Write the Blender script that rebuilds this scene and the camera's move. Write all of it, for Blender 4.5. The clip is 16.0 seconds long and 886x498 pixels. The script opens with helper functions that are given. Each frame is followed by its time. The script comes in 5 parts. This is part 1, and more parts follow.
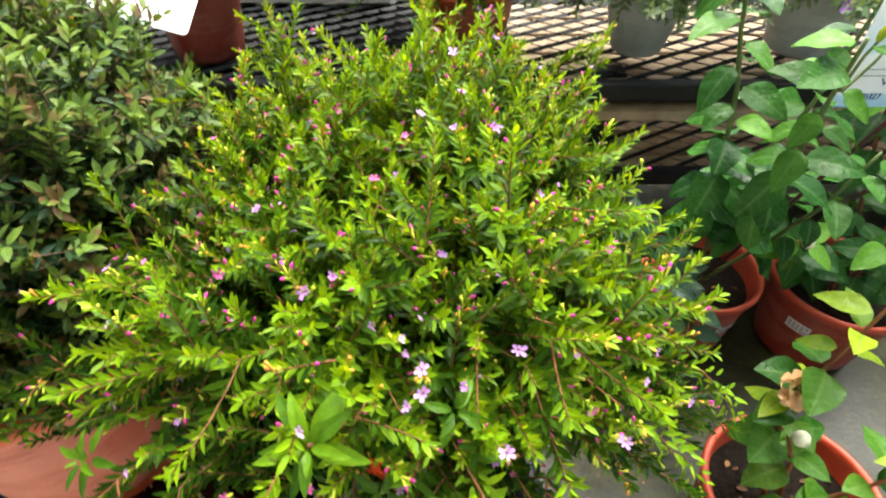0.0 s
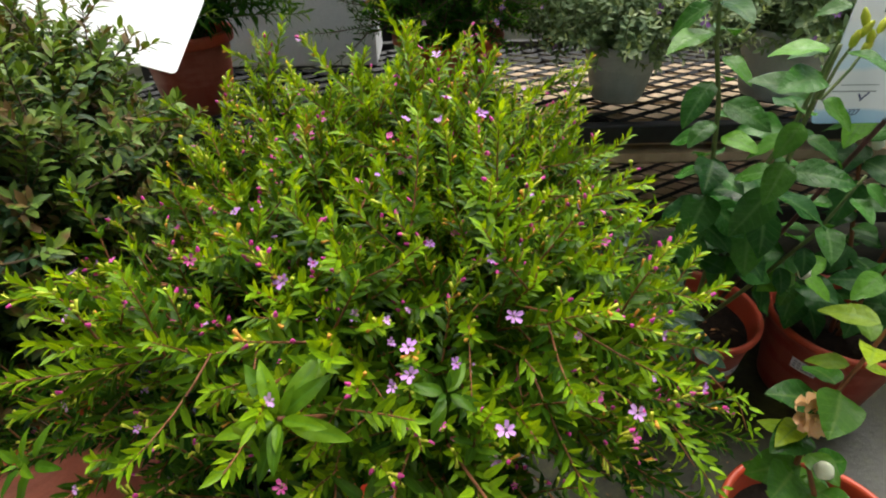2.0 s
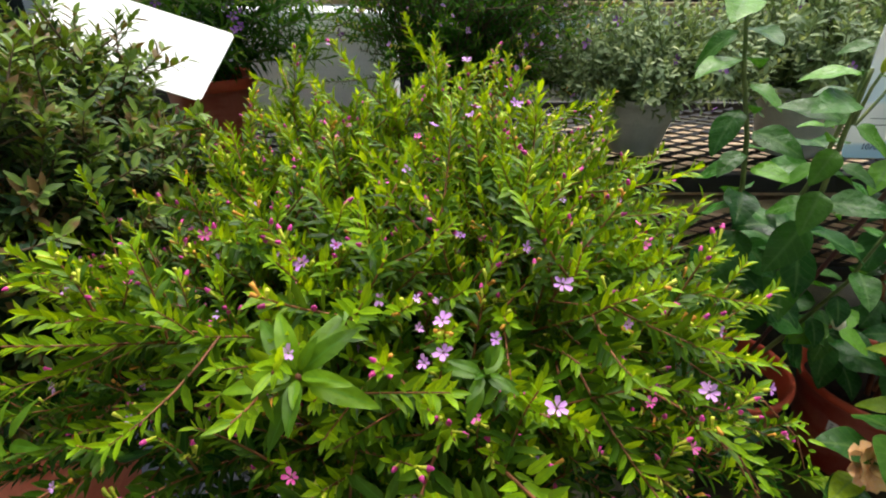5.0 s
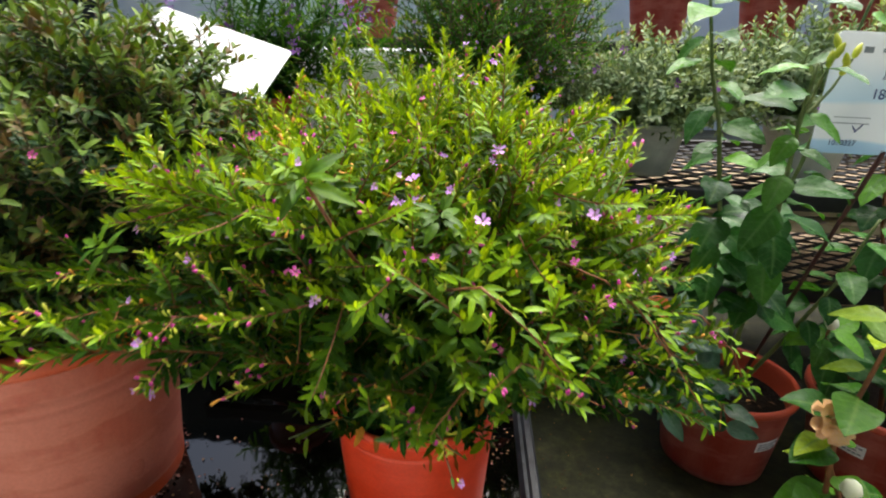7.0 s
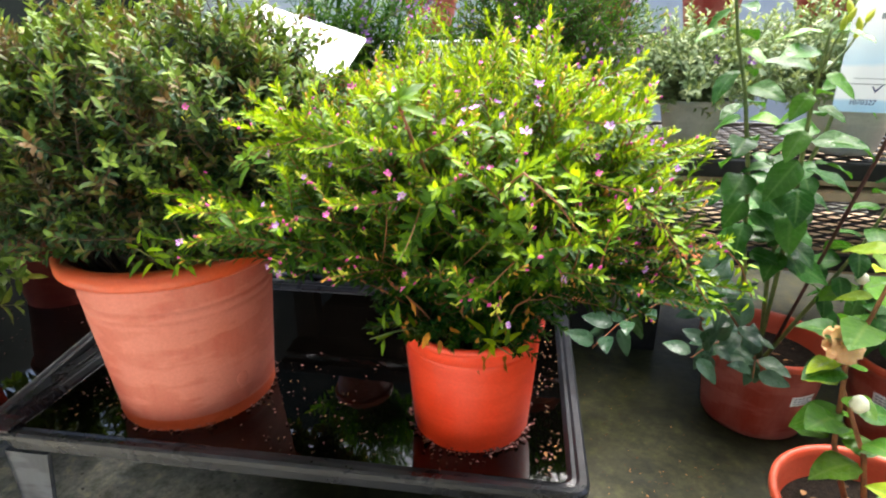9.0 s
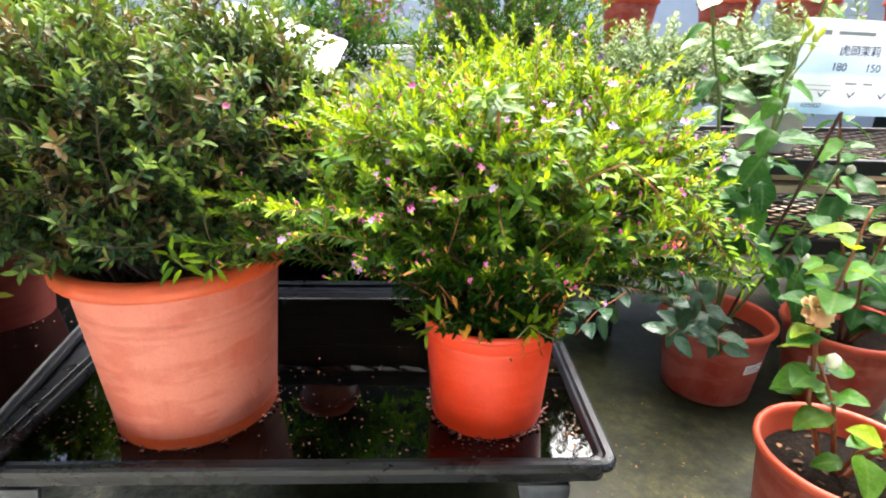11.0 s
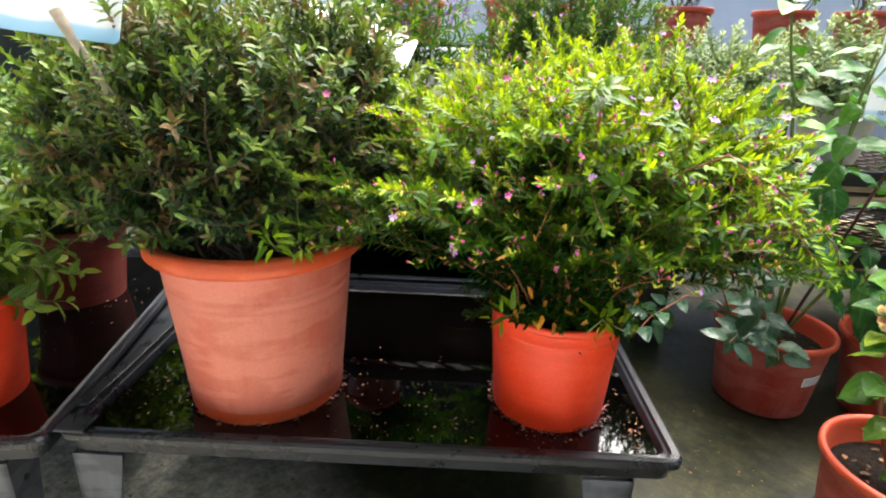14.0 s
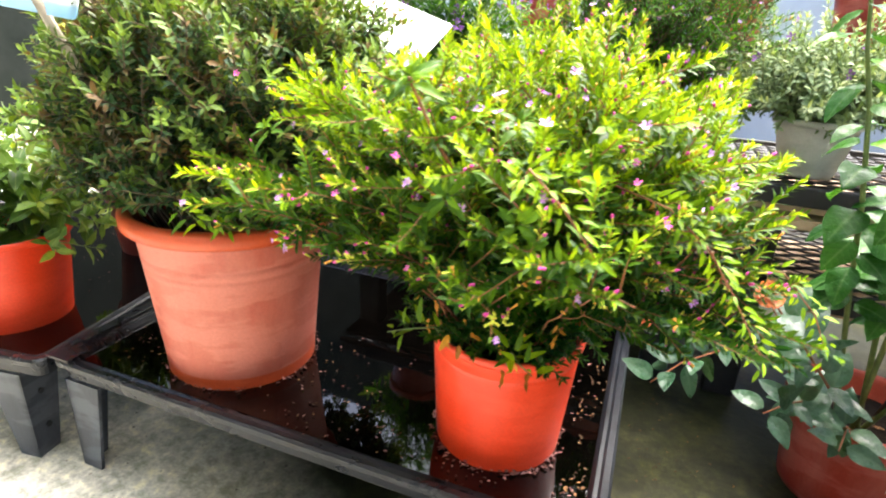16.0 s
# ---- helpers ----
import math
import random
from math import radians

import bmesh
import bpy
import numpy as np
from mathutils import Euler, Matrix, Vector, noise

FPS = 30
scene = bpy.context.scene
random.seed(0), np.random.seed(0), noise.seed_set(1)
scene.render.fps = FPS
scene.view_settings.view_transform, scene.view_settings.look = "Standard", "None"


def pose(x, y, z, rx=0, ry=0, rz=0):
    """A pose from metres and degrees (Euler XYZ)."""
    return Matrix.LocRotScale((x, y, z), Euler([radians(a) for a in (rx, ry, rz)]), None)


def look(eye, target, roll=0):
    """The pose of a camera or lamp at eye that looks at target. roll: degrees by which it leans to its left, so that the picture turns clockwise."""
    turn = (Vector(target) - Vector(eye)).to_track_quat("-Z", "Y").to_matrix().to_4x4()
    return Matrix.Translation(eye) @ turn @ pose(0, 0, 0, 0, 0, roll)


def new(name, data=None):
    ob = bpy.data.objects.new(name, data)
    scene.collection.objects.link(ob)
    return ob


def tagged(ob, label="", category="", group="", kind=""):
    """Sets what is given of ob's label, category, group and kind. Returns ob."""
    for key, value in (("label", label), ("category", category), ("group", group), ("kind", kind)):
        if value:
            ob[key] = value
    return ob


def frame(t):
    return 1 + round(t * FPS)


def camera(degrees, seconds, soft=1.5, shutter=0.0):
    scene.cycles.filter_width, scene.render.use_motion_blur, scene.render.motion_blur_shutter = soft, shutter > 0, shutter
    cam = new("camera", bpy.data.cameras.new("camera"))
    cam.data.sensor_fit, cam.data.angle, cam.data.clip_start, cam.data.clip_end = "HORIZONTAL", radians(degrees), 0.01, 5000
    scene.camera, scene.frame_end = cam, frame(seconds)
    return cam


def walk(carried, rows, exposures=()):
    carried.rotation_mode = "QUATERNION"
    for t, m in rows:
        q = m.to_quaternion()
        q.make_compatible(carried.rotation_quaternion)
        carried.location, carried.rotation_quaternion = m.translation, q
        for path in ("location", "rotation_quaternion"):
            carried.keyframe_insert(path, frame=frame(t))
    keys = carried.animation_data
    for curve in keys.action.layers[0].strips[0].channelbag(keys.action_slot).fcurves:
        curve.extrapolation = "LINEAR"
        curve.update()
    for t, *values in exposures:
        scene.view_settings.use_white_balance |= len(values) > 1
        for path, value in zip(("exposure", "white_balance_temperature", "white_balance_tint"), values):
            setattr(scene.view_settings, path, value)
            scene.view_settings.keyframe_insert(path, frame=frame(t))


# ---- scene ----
cam = camera(78.0, 16.0, soft=2.0, shutter=0.5)
PATH = [
    (0, (0.129, 0.004, 1.093), (0.068, 1.444, -0.293), 0.2),
    (0.5, (0.11, 0.001, 1.08), (0.116, 1.536, -0.202), 0.1),
    (1, (0.117, -0.016, 1.06), (0.163, 1.534, -0.204), 0.8),
    (1.5, (0.128, -0.028, 1.038), (0.127, 1.558, -0.18), -0.2),
    (2, (0.133, -0.024, 1.024), (0.096, 1.602, -0.141), -0.5),
    (2.5, (0.129, -0.013, 1.017), (0.073, 1.614, -0.144), -0.5),
    (3, (0.126, -0.004, 1.005), (0.088, 1.618, -0.165), -0.6),
    (3.5, (0.116, -0.003, 0.99), (0.091, 1.641, -0.149), -0.6),
    (3.7, (0.112, -0.008, 0.98), (0.092, 1.654, -0.133), -0.3),
    (5.8, (0.125, -0.054, 0.916), (-0.007, 1.738, 0.037), 1.8),
    (6, (0.134, -0.064, 0.902), (-0.02, 1.726, 0.024), 1.9),
    (6.5, (0.164, -0.112, 0.899), (-0.045, 1.705, 0.089), -0.1),
    (7, (0.179, -0.181, 0.885), (-0.054, 1.667, 0.156), 1.0),
    (7.5, (0.2, -0.248, 0.88), (-0.056, 1.608, 0.179), 1.2),
    (8, (0.208, -0.293, 0.87), (-0.138, 1.554, 0.185), 0.1),
    (8.5, (0.21, -0.318, 0.861), (-0.177, 1.514, 0.159), -0.5),
    (9, (0.201, -0.336, 0.85), (-0.224, 1.482, 0.131), -0.5),
    (9.2, (0.196, -0.341, 0.845), (-0.237, 1.472, 0.12), -0.6),
    (11.3, (-0.005, -0.401, 0.844), (-0.022, 1.474, 0.149), 0.8),
    (11.5, (-0.02, -0.406, 0.843), (-0.006, 1.469, 0.147), 0.8),
    (12, (-0.068, -0.418, 0.833), (-0.038, 1.46, 0.145), 1.1),
    (12.5, (-0.095, -0.425, 0.827), (-0.091, 1.451, 0.135), 1.3),
    (13, (-0.103, -0.429, 0.822), (-0.142, 1.445, 0.123), 1.6),
    (13.5, (-0.088, -0.431, 0.827), (-0.194, 1.448, 0.152), 1.4),
    (14, (-0.05, -0.428, 0.826), (-0.233, 1.446, 0.153), 2.1),
    (14.5, (0.034, -0.404, 0.824), (-0.275, 1.452, 0.145), 2.0),
    (15, (0.136, -0.362, 0.819), (-0.355, 1.441, 0.105), 2.4),
    (15.5, (0.209, -0.311, 0.825), (-0.459, 1.43, 0.1), 2.8),
    (16, (0.271, -0.263, 0.832), (-0.494, 1.434, 0.101), 3.3),
]

EXPOSURES = [(0.0, 2.35, 6550, 6), (0.6, 1.68, 6550, 6), (2.0, 1.42, 6550, 6), (3.7, 1.62, 6550, 6), (5.8, 1.52, 6550, 7), (7.5, 2.08, 6500, 9), (8.5, 2.60, 6500, 11), (9.2, 2.93, 6450, 12), (11.3, 3.15, 6350, 12), (13.2, 3.12, 6350, 12), (14.0, 2.80, 6450, 12), (15.0, 3.45, 6550, 12), (16.0, 3.36, 6550, 12)]
walk(cam, [(t, look(eye, target, roll)) for t, eye, target, roll in PATH], EXPOSURES)

# ---- light: bright overcast day ----
world = bpy.data.worlds.new("overcast_sky")
scene.world = world
world.use_nodes = True
wn = world.node_tree
sky = wn.nodes.new("ShaderNodeTexSky")
sky.sky_type = "NISHITA"
sky.sun_disc = False
sky.sun_elevation = radians(63)
sky.sun_rotation = radians(20)
sky.air_density, sky.dust_density, sky.ozone_density = 1.0, 4.0, 1.0
wn.links.new(sky.outputs[0], wn.nodes["Background"].inputs[0])
wn.nodes["Background"].inputs[1].default_value = 0.08
sun = new("sun", bpy.data.lights.new("sun", "SUN"))
sun.data.energy, sun.data.angle, sun.data.color = 2.5, radians(58), (1.0, 0.965, 0.91)
sun.matrix_world = look((0.5, 1.45, 3), (0, 0, 0))


# ---- materials ----
def material(name, rough=0.5, metal=0.0, spec=0.5):
    m = bpy.data.materials.new(name)
    m.use_nodes = True
    b = m.node_tree.nodes["Principled BSDF"]
    b.inputs["Roughness"].default_value = rough
    b.inputs["Metallic"].default_value = metal
    b.inputs["Specular IOR Level"].default_value = spec
    return m, m.node_tree, b


def ramp(nt, fac, stops):
    r = nt.nodes.new("ShaderNodeValToRGB")
    el = r.color_ramp.elements
    while len(el) < len(stops):
        el.new(0.5)
    for e, (p, c) in zip(el, stops):
        e.position, e.color = p, (*c, 1)
    nt.links.new(fac, r.inputs[0])
    return r.outputs[0]


def noise_tex(nt, scale, detail=4, rough=0.6, vec=None):
    n = nt.nodes.new("ShaderNodeTexNoise")
    n.inputs["Scale"].default_value, n.inputs["Detail"].default_value, n.inputs["Roughness"].default_value = scale, detail, rough
    if vec is None:
        vec = nt.nodes.new("ShaderNodeTexCoord").outputs["Object"]
    nt.links.new(vec, n.inputs["Vector"])
    return n.outputs["Fac"]


def mixed(nt, fac, a, b, mode="MIX"):
    m = nt.nodes.new("ShaderNodeMix")
    m.data_type, m.blend_type = "RGBA", mode
    for sock, v in ((m.inputs[0], fac), (m.inputs[6], a), (m.inputs[7], b)):
        if isinstance(v, (int, float)):
            sock.default_value = v
        elif isinstance(v, tuple):
            sock.default_value = (*v, 1)
        else:
            nt.links.new(v, sock)
    return m.outputs[2]


def maths(nt, op, a, b=0.0, clamp=True):
    m = nt.nodes.new("ShaderNodeMath")
    m.operation, m.use_clamp = op, clamp
    for sock, v in zip(m.inputs, (a, b)):
        if isinstance(v, (int, float)):
            sock.default_value = v
        else:
            nt.links.new(v, sock)
    return m.outputs[0]


def bump(nt, bsdf, height, strength=0.3, dist=0.002):
    b = nt.nodes.new("ShaderNodeBump")
    b.inputs["Strength"].default_value, b.inputs["Distance"].default_value = strength, dist
    nt.links.new(height, b.inputs["Height"])
    nt.links.new(b.outputs[0], bsdf.inputs["Normal"])


def world_pos(nt):
    return nt.nodes.new("ShaderNodeNewGeometry").outputs["Position"]


def attr(nt, name):
    a = nt.nodes.new("ShaderNodeAttribute")
    a.attribute_name = name
    return a.outputs["Fac"]


def leaf_material(name, old, young, rib, rough=0.36, thin=0.2, single=False, spots=None, veins=False, gloss=0.2, glow=(1.25, 1.2, 0.4), mid=0.2):
    m, nt, b = material(name, rough, 0, gloss)
    if single:
        rnd = nt.nodes.new("ShaderNodeObjectInfo").outputs["Random"]
    else:
        rnd = nt.nodes.new("ShaderNodeNewGeometry").outputs["Random Per Island"]
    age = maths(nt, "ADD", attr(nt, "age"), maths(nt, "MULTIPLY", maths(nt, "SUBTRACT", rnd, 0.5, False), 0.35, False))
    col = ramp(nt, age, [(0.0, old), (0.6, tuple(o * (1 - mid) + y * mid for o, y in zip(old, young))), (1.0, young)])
    dark = ramp(nt, rnd, [(0, (0.62, 0.66, 0.62)), (1, (1.2, 1.15, 1.0))])
    col = mixed(nt, 1.0, col, dark, "MULTIPLY")
    pos = world_pos(nt)
    blot = ramp(nt, noise_tex(nt, 160, 3, 0.6, pos), [(0.35, (0.8, 0.82, 0.8)), (0.7, (1.12, 1.1, 1.05))])
    col = mixed(nt, 1.0, col, blot, "MULTIPLY")
    mid = ramp(nt, attr(nt, "across"), [(0.0, (1, 1, 1)), (0.16, (0, 0, 0))])
    col = mixed(nt, maths(nt, "MULTIPLY", mid, 0.55), col, rib)
    if spots:
        dry = ramp(nt, noise_tex(nt, 22, 3, 0.6, pos), [(0.51, (0, 0, 0)), (0.60, (1, 1, 1))])
        col = mixed(nt, maths(nt, "MULTIPLY", dry, maths(nt, "GREATER_THAN", rnd, 0.40)), col, spots)
    nt.links.new(col, b.inputs["Base Color"])
    if veins:
        sx = nt.nodes.new("ShaderNodeSeparateXYZ")
        nt.links.new(nt.nodes.new("ShaderNodeTexCoord").outputs["Object"], sx.inputs[0])
        slope = maths(nt, "SUBTRACT", sx.outputs[1], maths(nt, "MULTIPLY", maths(nt, "ABSOLUTE", sx.outputs[0], 0, False), 0.75, False), False)
        wave = maths(nt, "SINE", maths(nt, "MULTIPLY", slope, 40.0, False), 0, False)
        line = ramp(nt, wave, [(0.80, (0, 0, 0)), (0.98, (1, 1, 1))])
        col = mixed(nt, maths(nt, "MULTIPLY", line, 0.16), col, rib)
        nt.links.new(col, b.inputs["Base Color"])
        drops = ramp(nt, noise_tex(nt, 260, 2, 0.5, pos), [(0.62, (0, 0, 0)), (0.70, (1, 1, 1))])
        quilt = maths(nt, "MULTIPLY", noise_tex(nt, 75, 2, 0.5, pos), 4.0, False)
        both = maths(nt, "ADD", maths(nt, "ADD", maths(nt, "MULTIPLY", line, -0.25, False), drops, False), quilt, False)
        bump(nt, b, both, 0.45, 0.0013)
        nt.links.new(ramp(nt, noise_tex(nt, 34, 3, 0.6, pos), [(0.40, (0.52,) * 3), (0.58, (0.24,) * 3)]), b.inputs["Roughness"])
    else:
        bump(nt, b, noise_tex(nt, 420, 2, 0.5, pos), 0.25, 0.001)
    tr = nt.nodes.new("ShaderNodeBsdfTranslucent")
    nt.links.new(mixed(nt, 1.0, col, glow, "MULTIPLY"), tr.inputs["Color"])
    mx = nt.nodes.new("ShaderNodeMixShader")
    mx.inputs[0].default_value = thin
    nt.links.new(b.outputs[0], mx.inputs[1])
    nt.links.new(tr.outputs[0], mx.inputs[2])
    nt.links.new(mx.outputs[0], nt.nodes["Material Output"].inputs[0])
    return m


def speckled(name, lo, hi, scale, rough=0.6, spec=0.4, bump_s=0.3, bump_d=0.002, big=None):
    m, nt, b = material(name, rough, 0, spec)
    pos = nt.nodes.new("ShaderNodeTexCoord").outputs["Object"]
    col = ramp(nt, noise_tex(nt, scale, 6, 0.65, pos), [(0.3, lo), (0.7, hi)])
    if big:
        col = mixed(nt, ramp(nt, noise_tex(nt, scale * 0.12, 4, 0.6, pos), [(0.42, (0, 0, 0)), (0.62, (1, 1, 1))]), col, big)
    nt.links.new(col, b.inputs["Base Color"])
    bump(nt, b, noise_tex(nt, scale * 2, 5, 0.7, pos), bump_s, bump_d)
    return m


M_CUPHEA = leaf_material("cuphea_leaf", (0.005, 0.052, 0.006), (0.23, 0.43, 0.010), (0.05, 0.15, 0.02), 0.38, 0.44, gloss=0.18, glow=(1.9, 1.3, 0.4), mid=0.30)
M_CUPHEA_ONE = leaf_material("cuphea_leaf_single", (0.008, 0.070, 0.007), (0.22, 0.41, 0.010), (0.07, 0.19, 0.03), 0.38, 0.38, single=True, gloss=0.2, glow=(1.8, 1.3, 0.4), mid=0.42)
M_DARK = leaf_material("dark_bush_leaf", (0.012, 0.052, 0.029), (0.15, 0.24, 0.04), (0.05, 0.09, 0.04), 0.42, 0.2, gloss=0.16, spots=(0.14, 0.088, 0.035))
M_BACK = leaf_material("back_cuphea_leaf", (0.026, 0.115, 0.010), (0.22, 0.36, 0.02), (0.06, 0.13, 0.03), 0.5, 0.48, gloss=0.06)
M_SILVER = leaf_material("silver_leaf", (0.16, 0.25, 0.13), (0.42, 0.50, 0.32), (0.2, 0.27, 0.17), 0.6, 0.25)
M_JASMINE = leaf_material("jasmine_leaf", (0.028, 0.115, 0.022), (0.12, 0.30, 0.03), (0.12, 0.22, 0.07), 0.30, 0.22, single=True, veins=True, gloss=0.16)
M_YOUNG = leaf_material("young_jasmine_leaf", (0.045, 0.16, 0.02), (0.32, 0.45, 0.03), (0.16, 0.28, 0.06), 0.38, 0.38, single=True, veins=True, gloss=0.18)
M_ROSE = leaf_material("rose_leaf", (0.042, 0.105, 0.060), (0.13, 0.23, 0.13), (0.08, 0.14, 0.08), 0.34, 0.2, single=True, veins=True, gloss=0.4)
M_LIGHT = leaf_material("light_green_leaf", (0.08, 0.18, 0.03), (0.34, 0.40, 0.06), (0.2, 0.28, 0.08), 0.4, 0.35)
M_STEM = speckled("reddish_stem", (0.11, 0.040, 0.016), (0.28, 0.10, 0.035), 60, 0.65)
M_TWIG = speckled("brown_twig", (0.05, 0.035, 0.02), (0.15, 0.10, 0.055), 60, 0.8)
M_GREENSTEM = speckled("green_stem", (0.06, 0.11, 0.03), (0.17, 0.20, 0.06), 50, 0.5)
M_SOIL = speckled("dark_soil", (0.004, 0.003, 0.0025), (0.028, 0.019, 0.012), 90, 0.95, 0.15, 1.0, 0.014)
M_CALYX = speckled("calyx_yellow_green", (0.36, 0.46, 0.02), (0.60, 0.58, 0.06), 300, 0.5)
M_PINKBUD = speckled("magenta_bud", (0.42, 0.015, 0.16), (0.62, 0.06, 0.34), 300, 0.5)
M_DRYCALYX = speckled("dry_calyx", (0.55, 0.20, 0.02), (0.66, 0.34, 0.05), 300, 0.7)


def petal_material(name, a, b2):
    m, nt, b = material(name, 0.55, 0, 0.2)
    rnd = nt.nodes.new("ShaderNodeObjectInfo").outputs["Random"]
    col = ramp(nt, rnd, [(0.0, a), (1.0, b2)])
    col = mixed(nt, ramp(nt, noise_tex(nt, 500, 2), [(0.35, (0, 0, 0)), (0.8, (0.3, 0.3, 0.3))]), col, (0.8, 0.65, 0.8))
    nt.links.new(col, b.inputs["Base Color"])
    return m


M_LILAC = petal_material("lilac_petal", (0.42, 0.15, 0.52), (0.60, 0.30, 0.66))
M_PINK = petal_material("pink_petal", (0.58, 0.03, 0.27), (0.70, 0.08, 0.38))
M_PURPLE = petal_material("purple_petal", (0.14, 0.02, 0.22), (0.28, 0.07, 0.42))
M_ORANGE_PETAL = petal_material("orange_petal", (0.75, 0.16, 0.02), (0.8, 0.24, 0.04))
M_CREAM_PETAL = petal_material("cream_petal", (0.82, 0.46, 0.16), (0.86, 0.64, 0.34))
M_BUD = speckled("white_bud", (0.62, 0.66, 0.42), (0.78, 0.78, 0.62), 80, 0.5)


def clay_plastic(name, base, worn, rough, streak):
    m, nt, b = material(name, rough, 0, 0.4)
    tc = nt.nodes.new("ShaderNodeTexCoord").outputs["Object"]
    mp = nt.nodes.new("ShaderNodeMapping")
    mp.inputs["Scale"].default_value = (1, 1, 0.25)
    nt.links.new(tc, mp.inputs[0])
    n1 = noise_tex(nt, 16, 6, 0.7, mp.outputs[0])
    col = mixed(nt, maths(nt, "MULTIPLY", ramp(nt, n1, [(0.38, (0, 0, 0)), (0.72, (1, 1, 1))]), streak), base, worn)
    mp2 = nt.nodes.new("ShaderNodeMapping")
    mp2.inputs["Scale"].default_value = (0.7, 0.7, 2.6)
    nt.links.new(tc, mp2.inputs[0])
    patch = ramp(nt, noise_tex(nt, 9, 3, 0.55, mp2.outputs[0]), [(0.47, (0, 0, 0)), (0.53, (1, 1, 1))])
    col = mixed(nt, maths(nt, "MULTIPLY", patch, streak * 0.45), col, tuple(min(1, c * 1.18 + 0.02) for c in worn))
    fine = ramp(nt, noise_tex(nt, 220, 3, 0.7, tc), [(0.3, (0.9, 0.9, 0.9)), (0.7, (1.06, 1.06, 1.06))])
    nt.links.new(mixed(nt, 1.0, col, fine, "MULTIPLY"), b.inputs["Base Color"])
    nt.links.new(ramp(nt, n1, [(0.3, (rough - 0.08,) * 3), (0.7, (rough + 0.15,) * 3)]), b.inputs["Roughness"])
    bump(nt, b, noise_tex(nt, 120, 3, 0.6, tc), 0.12, 0.001)
    return m


M_TERRA = clay_plastic("faded_terracotta", (0.49, 0.108, 0.064), (0.57, 0.20, 0.143), 0.55, 0.8)
M_TERRA_WET = clay_plastic("damp_terracotta", (0.50, 0.065, 0.014), (0.58, 0.10, 0.03), 0.4, 0.6)
M_ORANGE = clay_plastic("bright_orange_plastic", (0.72, 0.042, 0.008), (0.75, 0.07, 0.022), 0.36, 0.5)
M_BROWNRED = clay_plastic("dusty_brown_red_plastic", (0.29, 0.028, 0.015), (0.44, 0.15, 0.11), 0.42, 0.65)
M_REDRIM = clay_plastic("red_brown_rim_plastic", (0.46, 0.055, 0.020), (0.52, 0.10, 0.05), 0.38, 0.5)
# Darker copy of the brown-red plastic: the side-bench pot's shade put into colour.
M_SHADEPOT = clay_plastic("shade_darkened_red_plastic", (0.12, 0.013, 0.008), (0.17, 0.030, 0.018), 0.4, 0.5)
M_GREYPOT = clay_plastic("pale_grey_plastic", (0.42, 0.44, 0.42), (0.60, 0.61, 0.58), 0.5, 0.6)
M_WHITE = clay_plastic("white_board", (0.82, 0.83, 0.83), (0.88, 0.88, 0.87), 0.6, 0.5)
M_LABEL = speckled("white_paper_label", (0.84, 0.84, 0.84), (0.89, 0.89, 0.89), 40, 0.6, 0.3, 0.05)


def let_through(m, amount):
    """Thin pale sheet or foam that passes light."""
    nt = m.node_tree
    b = nt.nodes["Principled BSDF"]
    tr = nt.nodes.new("ShaderNodeBsdfTranslucent")
    tr.inputs["Color"].default_value = (0.95, 0.96, 0.96, 1)
    mx = nt.nodes.new("ShaderNodeMixShader")
    mx.inputs[0].default_value = amount
    nt.links.new(b.outputs[0], mx.inputs[1])
    nt.links.new(tr.outputs[0], mx.inputs[2])
    nt.links.new(mx.outputs[0], nt.nodes["Material Output"].inputs[0])


M_SHEET = speckled("thin_white_card", (0.86, 0.86, 0.86), (0.9, 0.9, 0.9), 40, 0.5, 0.3, 0.05)
let_through(M_SHEET, 0.15)
let_through(M_WHITE, 0.2)
M_INK, _nt, _b = material("blue_black_ink", 0.5)
_b.inputs["Base Color"].default_value = (0.03, 0.05, 0.16, 1)
M_GREYINK, _nt, _b = material("grey_print", 0.6)
_b.inputs["Base Color"].default_value = (0.25, 0.28, 0.30, 1)
M_CARD, _nt, _b = material("sign_card_print", 0.3, 0, 0.5)
_tc = _nt.nodes.new("ShaderNodeTexCoord").outputs["UV"]
_sep = _nt.nodes.new("ShaderNodeSeparateXYZ")
_nt.links.new(_tc, _sep.inputs[0])
_wob = maths(_nt, "ADD", _sep.outputs[1], maths(_nt, "MULTIPLY", noise_tex(_nt, 3, 2, 0.5, _tc), 0.10, False), False)
_nt.links.new(ramp(_nt, _wob, [(0.06, (0.20, 0.50, 0.74)), (0.14, (0.28, 0.58, 0.80)), (0.17, (0.84, 0.88, 0.90)), (0.46, (0.84, 0.88, 0.90)),
                               (0.50, (0.50, 0.74, 0.88)), (0.62, (0.62, 0.80, 0.90)), (0.85, (0.85, 0.88, 0.90))]), _b.inputs["Base Color"])

let_through(M_CARD, 0.35)


